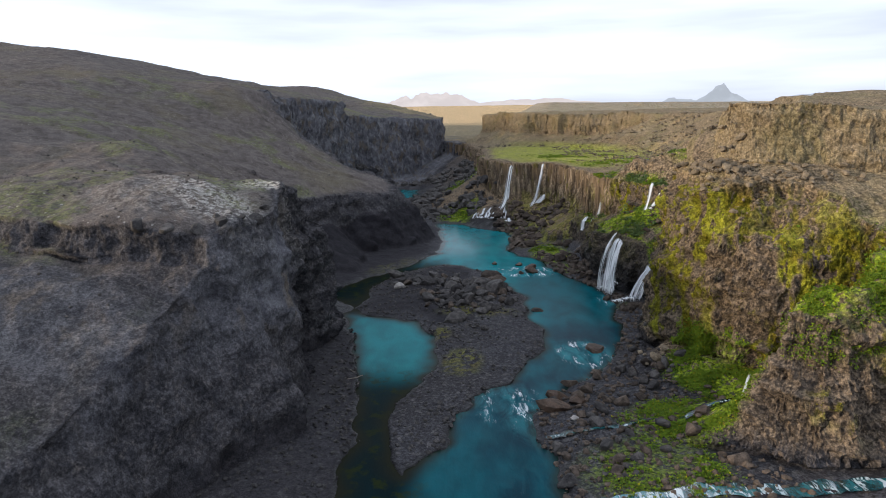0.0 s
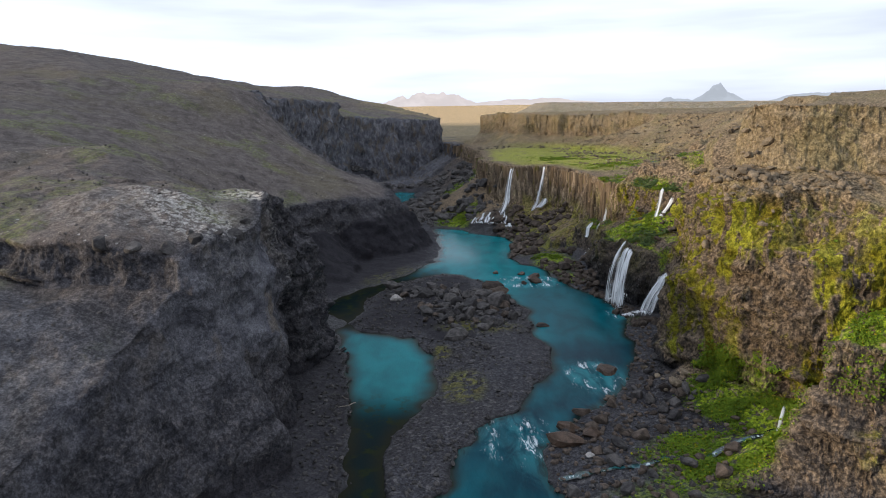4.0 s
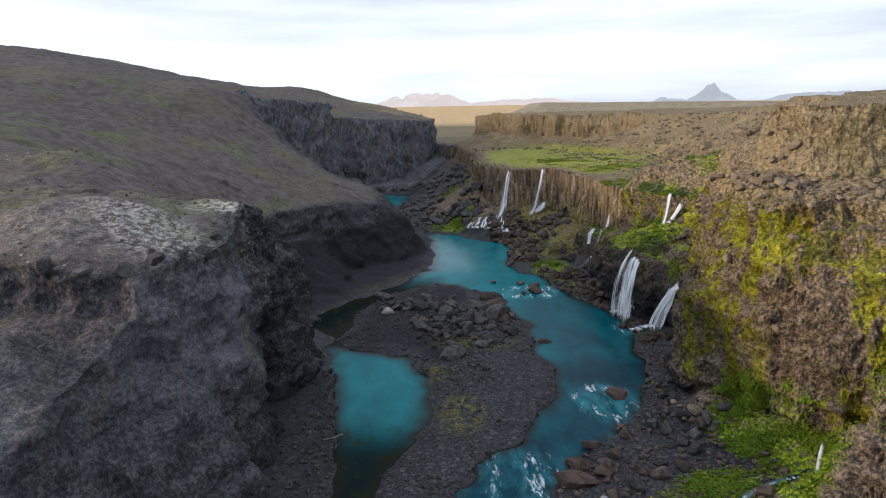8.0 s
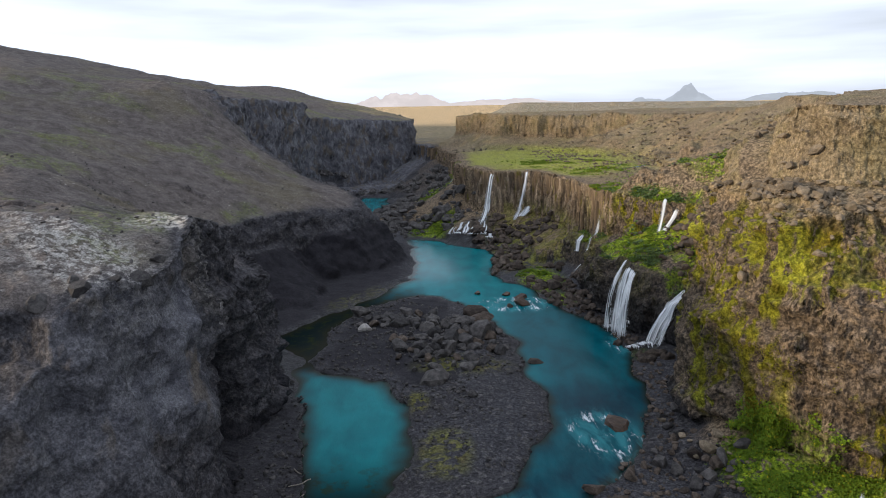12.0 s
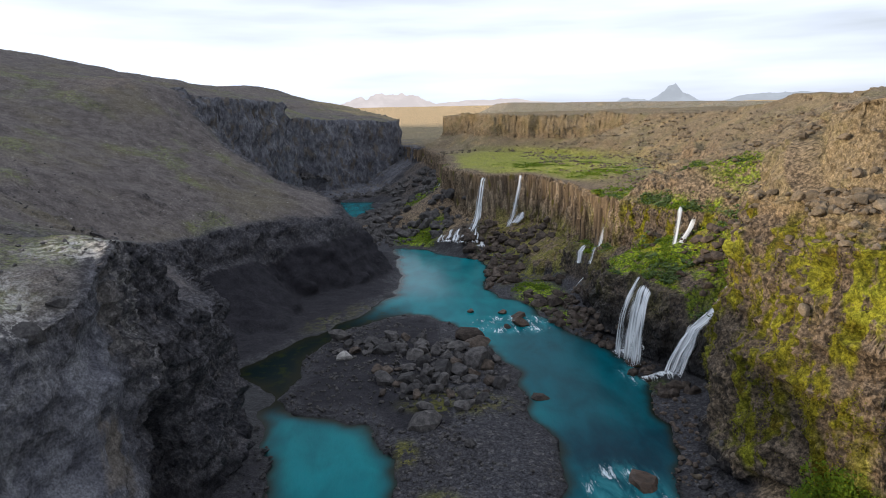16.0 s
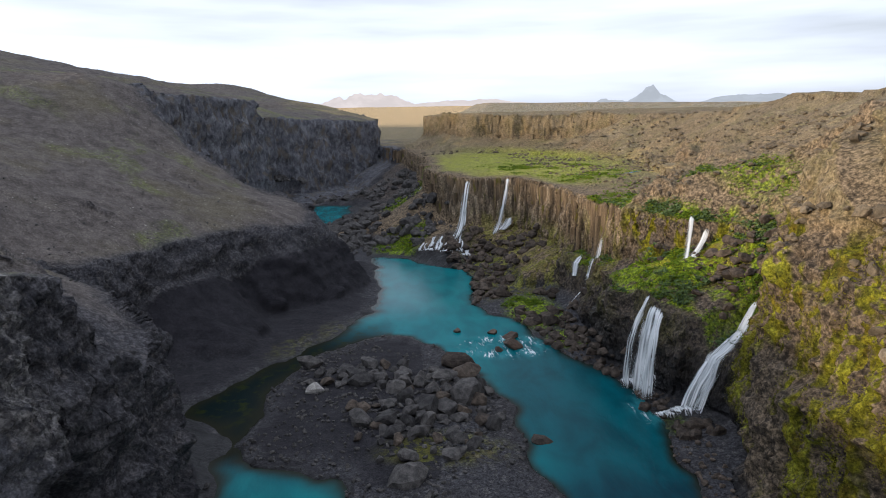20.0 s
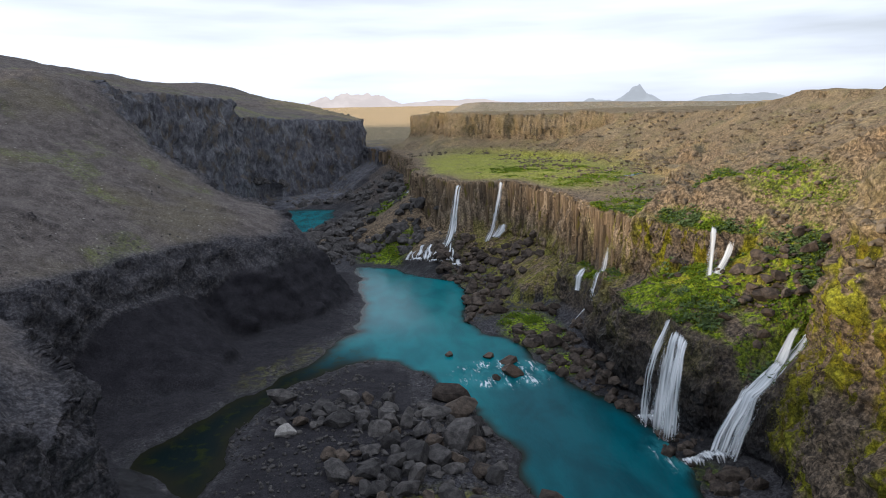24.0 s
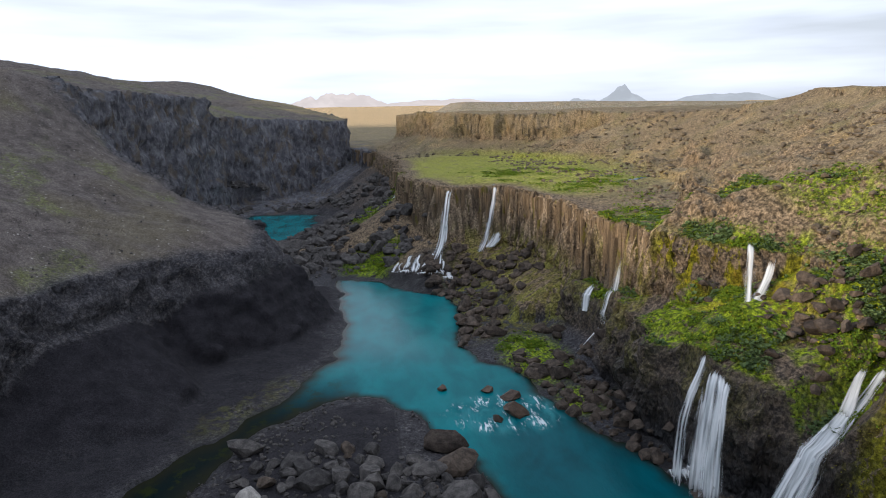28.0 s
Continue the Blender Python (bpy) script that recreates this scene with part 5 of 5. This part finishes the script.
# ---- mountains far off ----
def far_glow_material(name, color):
    """A far slope that only glows, bright air haze put into its colour: a plain backdrop."""
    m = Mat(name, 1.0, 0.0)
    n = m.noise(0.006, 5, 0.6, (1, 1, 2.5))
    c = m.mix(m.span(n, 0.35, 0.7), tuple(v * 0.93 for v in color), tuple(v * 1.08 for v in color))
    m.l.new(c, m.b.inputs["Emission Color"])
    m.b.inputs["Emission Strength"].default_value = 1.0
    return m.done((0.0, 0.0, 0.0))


# haze tints emitted by the far slopes
BLUE_HAZE_GLOW = far_glow_material("far_blue", (0.50, 0.55, 0.63))
PINK_HAZE_GLOW = far_glow_material("far_pink", (0.77, 0.71, 0.72))


def mountain(name, x, y, half, tall, sharp, seed, material, label, jag=0.14):
    n = 121
    u = np.linspace(-1, 1, n)
    ridge = (1 - np.abs(u) ** sharp) * (1 + jag * fbm2(u * 4 + seed, u * 0, 1.0, 5, seed, 0.55))
    rows, m = [], 7
    for k in range(m):
        f = k / (m - 1)
        rows.append(np.c_[u * half, np.full(n, -260 * (1 - f)) + 40 * fbm2(u * 9, u * 0 + f, 1.0, 3, seed + 2), tall * np.clip(ridge, 0, None) * f ** 1.3])
    v = np.concatenate(rows + [np.c_[u * half, np.full(n, 300.0), np.zeros(n)]])
    i = (np.arange(m)[:, None] * n + np.arange(n - 1)[None, :]).ravel()
    ob = new(name, mesh_of(name, v, np.c_[i, i + 1, i + n + 1, i + n], 4, material))
    ob.matrix_basis = Matrix.Translation((x, y, 60))
    return tagged(ob, label, "mountain", kind="structure")


mountain("backdrop_peak", 1633, 4180, 215, 118, 0.85, 1, BLUE_HAZE_GLOW, "blue pointed peak far across the plain")
mountain("backdrop_hump", 1370, 4180, 170, 50, 1.6, 2, BLUE_HAZE_GLOW, "low blue hill beside the peak")
mountain("backdrop_ridge", 2145, 3900, 430, 64, 1.8, 3, BLUE_HAZE_GLOW, "long blue ridge far off")
mountain("backdrop_range", -150, 4250, 500, 90, 1.5, 4, PINK_HAZE_GLOW, "pale rosy mountain range beyond the plain", 0.3)
mountain("backdrop_low_range", 560, 4300, 600, 58, 2.0, 5, PINK_HAZE_GLOW, "low pale mountains on the horizon")

creek("water_meadow_stream", [(70, 246), (62, 236), (54, 240), (48, 232), (40, 234), (34, 229), (30.5, 225)], 1.6, "thin blue stream winding through the meadow")
creek("water_meadow_branch", [(66, 226), (58, 222), (50, 226), (44, 222), (37, 226)], 1.2, "thin blue stream winding through the meadow")


# ---- driftwood on the sand ----
WOOD = rock_material("grey_driftwood", (0.16, 0.14, 0.12), (0.34, 0.30, 0.26))
for x, y, ln, turn in ((-13.2, 88.0, 2.4, 25), (-13.8, 90.2, 1.5, -50), (-12.6, 86.0, 1.2, 70)):
    u = np.linspace(-0.5, 0.5, 9) * ln
    a = np.linspace(0, 2 * np.pi, 9)[:-1]
    bend = 0.12 * ln * vnoise2(u, u * 0 + x, 91)
    r = 0.07 * (1 - 0.5 * np.abs(u / ln))
    v = np.stack([np.c_[np.full(8, uu), bb + rr * np.cos(a), 0.08 + rr * np.sin(a)] for uu, bb, rr in zip(u, bend, r)]).reshape(-1, 3)
    i, j = np.meshgrid(np.arange(8), np.arange(8), indexing="ij")
    quad = np.c_[(i * 8 + j).ravel(), (i * 8 + (j + 1) % 8).ravel(), ((i + 1) * 8 + (j + 1) % 8).ravel(), ((i + 1) * 8 + j).ravel()]
    log = new("driftwood_log", mesh_of("driftwood_log", v, quad, 4, WOOD))
    log.matrix_basis = pose(x, y, float(height_at(x, y)) - 0.02, 0, 0, turn)
    tagged(log, "bleached driftwood branch lying on dark sand", "driftwood", "driftwood by the pool")


# ---- the basalt columns of the cliff ----
def column_material():
    m = Mat("column_basalt", 0.92, 0.2)
    streak = m.noise(1.1, 6, 0.65, (1, 1, 0.10))
    color = m.mix(m.span(streak, 0.32, 0.68), (0.080, 0.060, 0.043), (0.255, 0.190, 0.125))
    color = m.mix(1.0, color, m.mix(m.random(), (0.70, 0.69, 0.68), (1.15, 1.12, 1.08)), "MULTIPLY")
    color = m.mix(m.span(m.noise(0.5, 6, 0.65, (1, 1, 0.4)), 0.56, 0.64, 0, 0.8), color, (0.115, 0.105, 0.016))
    color = m.mix(1.0, color, m.mix(m.span(m.noise(6.0, 5, 0.7), 0.28, 0.72), (0.6, 0.6, 0.6), (1.4, 1.4, 1.4)), "MULTIPLY")
    n = m.bump(streak, 0.6, 0.25)
    return m.done(color, m.bump(m.noise(3.0, 5, 0.65), 0.6, 0.12, n))


COLUMN = column_material()


def prism_mesh(seed):
    """A leaning, slightly waisted five- to seven-sided post of unit height with a broken top."""
    r = np.random.default_rng(900 + seed)
    k = int(r.integers(5, 8))
    a = np.sort(np.linspace(0, 2 * np.pi, k, endpoint=False) + r.uniform(-0.25, 0.25, k))
    levels = np.array([0.0, 0.3, 0.55, 0.8, 0.97, 1.0])
    wide = np.array([1.0, 0.97, 1.03, 0.96, 1.0, 0.8])
    shift = np.cumsum(r.normal(scale=0.05, size=(6, 2)), axis=0)
    v = np.concatenate([np.c_[np.cos(a) * w + q[0], np.sin(a) * w + q[1], np.full(k, z) + (z > 0.9) * 0.012 * r.normal(size=k)] for z, w, q in zip(levels, wide, shift)])
    tri = []
    for row in range(5):
        for i in range(k):
            p, q = row * k + i, row * k + (i + 1) % k
            tri += [(p, q, q + k), (p, q + k, p + k)]
    tri += [(5 * k, 5 * k + i, 5 * k + i + 1) for i in range(1, k - 1)]
    return mesh_of("basalt_column", v, np.array(tri), 3, COLUMN, smooth=False)


PRISMS = [prism_mesh(k) for k in range(12)]
cliff = thing("column_cliff", (38.0, 190.0, 10.0), "brown basalt column cliff below the meadow", "cliff")
tagged(cliff, kind="structure")
edge_line = np.array([(38.6, 157), (38.5, 168), (39, 182), (38, 198), (36.5, 208), (33, 222), (27, 224), (20, 222.5), (15, 240), (12.5, 262), (12.5, 290), (13, 311), (10, 357), (-4, 400), (-18, 417)], float)
run = np.r_[0, np.cumsum(np.linalg.norm(np.diff(edge_line, axis=0), axis=1))]
stops = [0.0]
while stops[-1] < run[-1] - 2:
    stops.append(stops[-1] + rng.uniform(0.6, 1.0) * (1.0 + 0.9 * float(ss(stops[-1], 75, 120))))
stops = np.array(stops)
cx0, cy0 = np.interp(stops, run, edge_line[:, 0]), np.interp(stops, run, edge_line[:, 1])
tx, ty = np.interp(stops + 1, run, edge_line[:, 0]) - np.interp(stops - 1, run, edge_line[:, 0]), np.interp(stops + 1, run, edge_line[:, 1]) - np.interp(stops - 1, run, edge_line[:, 1])
tl = np.hypot(tx, ty)
ox, oy = -ty / tl, tx / tl                      # away from the terrace, over the gorge
top_z = np.minimum(land(cx0 - 4 * ox, cy0 - 4 * oy)[0], 19.9)
reach_out = np.full(len(stops), -4.0)
for step in np.arange(-4, 5, 0.25):
    still = land(cx0 + step * ox, cy0 + step * oy)[0] > top_z - 3.0
    reach_out = np.where(still, step, reach_out)
for k in range(len(stops)):
    px, py = cx0[k] + reach_out[k] * ox[k], cy0[k] + reach_out[k] * oy[k]
    if min((px - fx) ** 2 + (py - fy) ** 2 for fx, fy in ((20, 221.5), (31, 223), (35, 172), (36.6, 166.6))) < 1.7 ** 2:
        continue
    wide = rng.uniform(0.48, 0.72) * (1.0 + 0.8 * float(ss(stops[k], 75, 120)))
    for row in range(1 + (rng.uniform() < 0.3)):
        out = reach_out[k] + (rng.uniform(-0.3, 0.12) if row == 0 else rng.uniform(0.5, 1.0))
        px, py = cx0[k] + out * ox[k], cy0[k] + out * oy[k]
        low = float(land(np.array([px + 2.2 * ox[k]]), np.array([py + 2.2 * oy[k]]))[0][0]) - 0.6
        high = top_z[k] - rng.uniform(0.05, 0.5) - (rng.uniform(1.5, 8) if row else 0)
        if row == 0 and rng.uniform() < 0.25:
            low = low + rng.uniform(0.1, 0.45) * (high - low)
        if high - low < 1.5:
            continue
        post = new("basalt_column", PRISMS[int(rng.integers(12))])
        post.parent = cliff
        post.matrix_basis = Matrix.Translation((-38.0, -190.0, -10.0)) @ Matrix.LocRotScale((px, py, low), Euler((rng.normal(0, 0.015), rng.normal(0, 0.015), rng.uniform(0, 6.3))), (wide, wide, high - low))
        tagged(post)
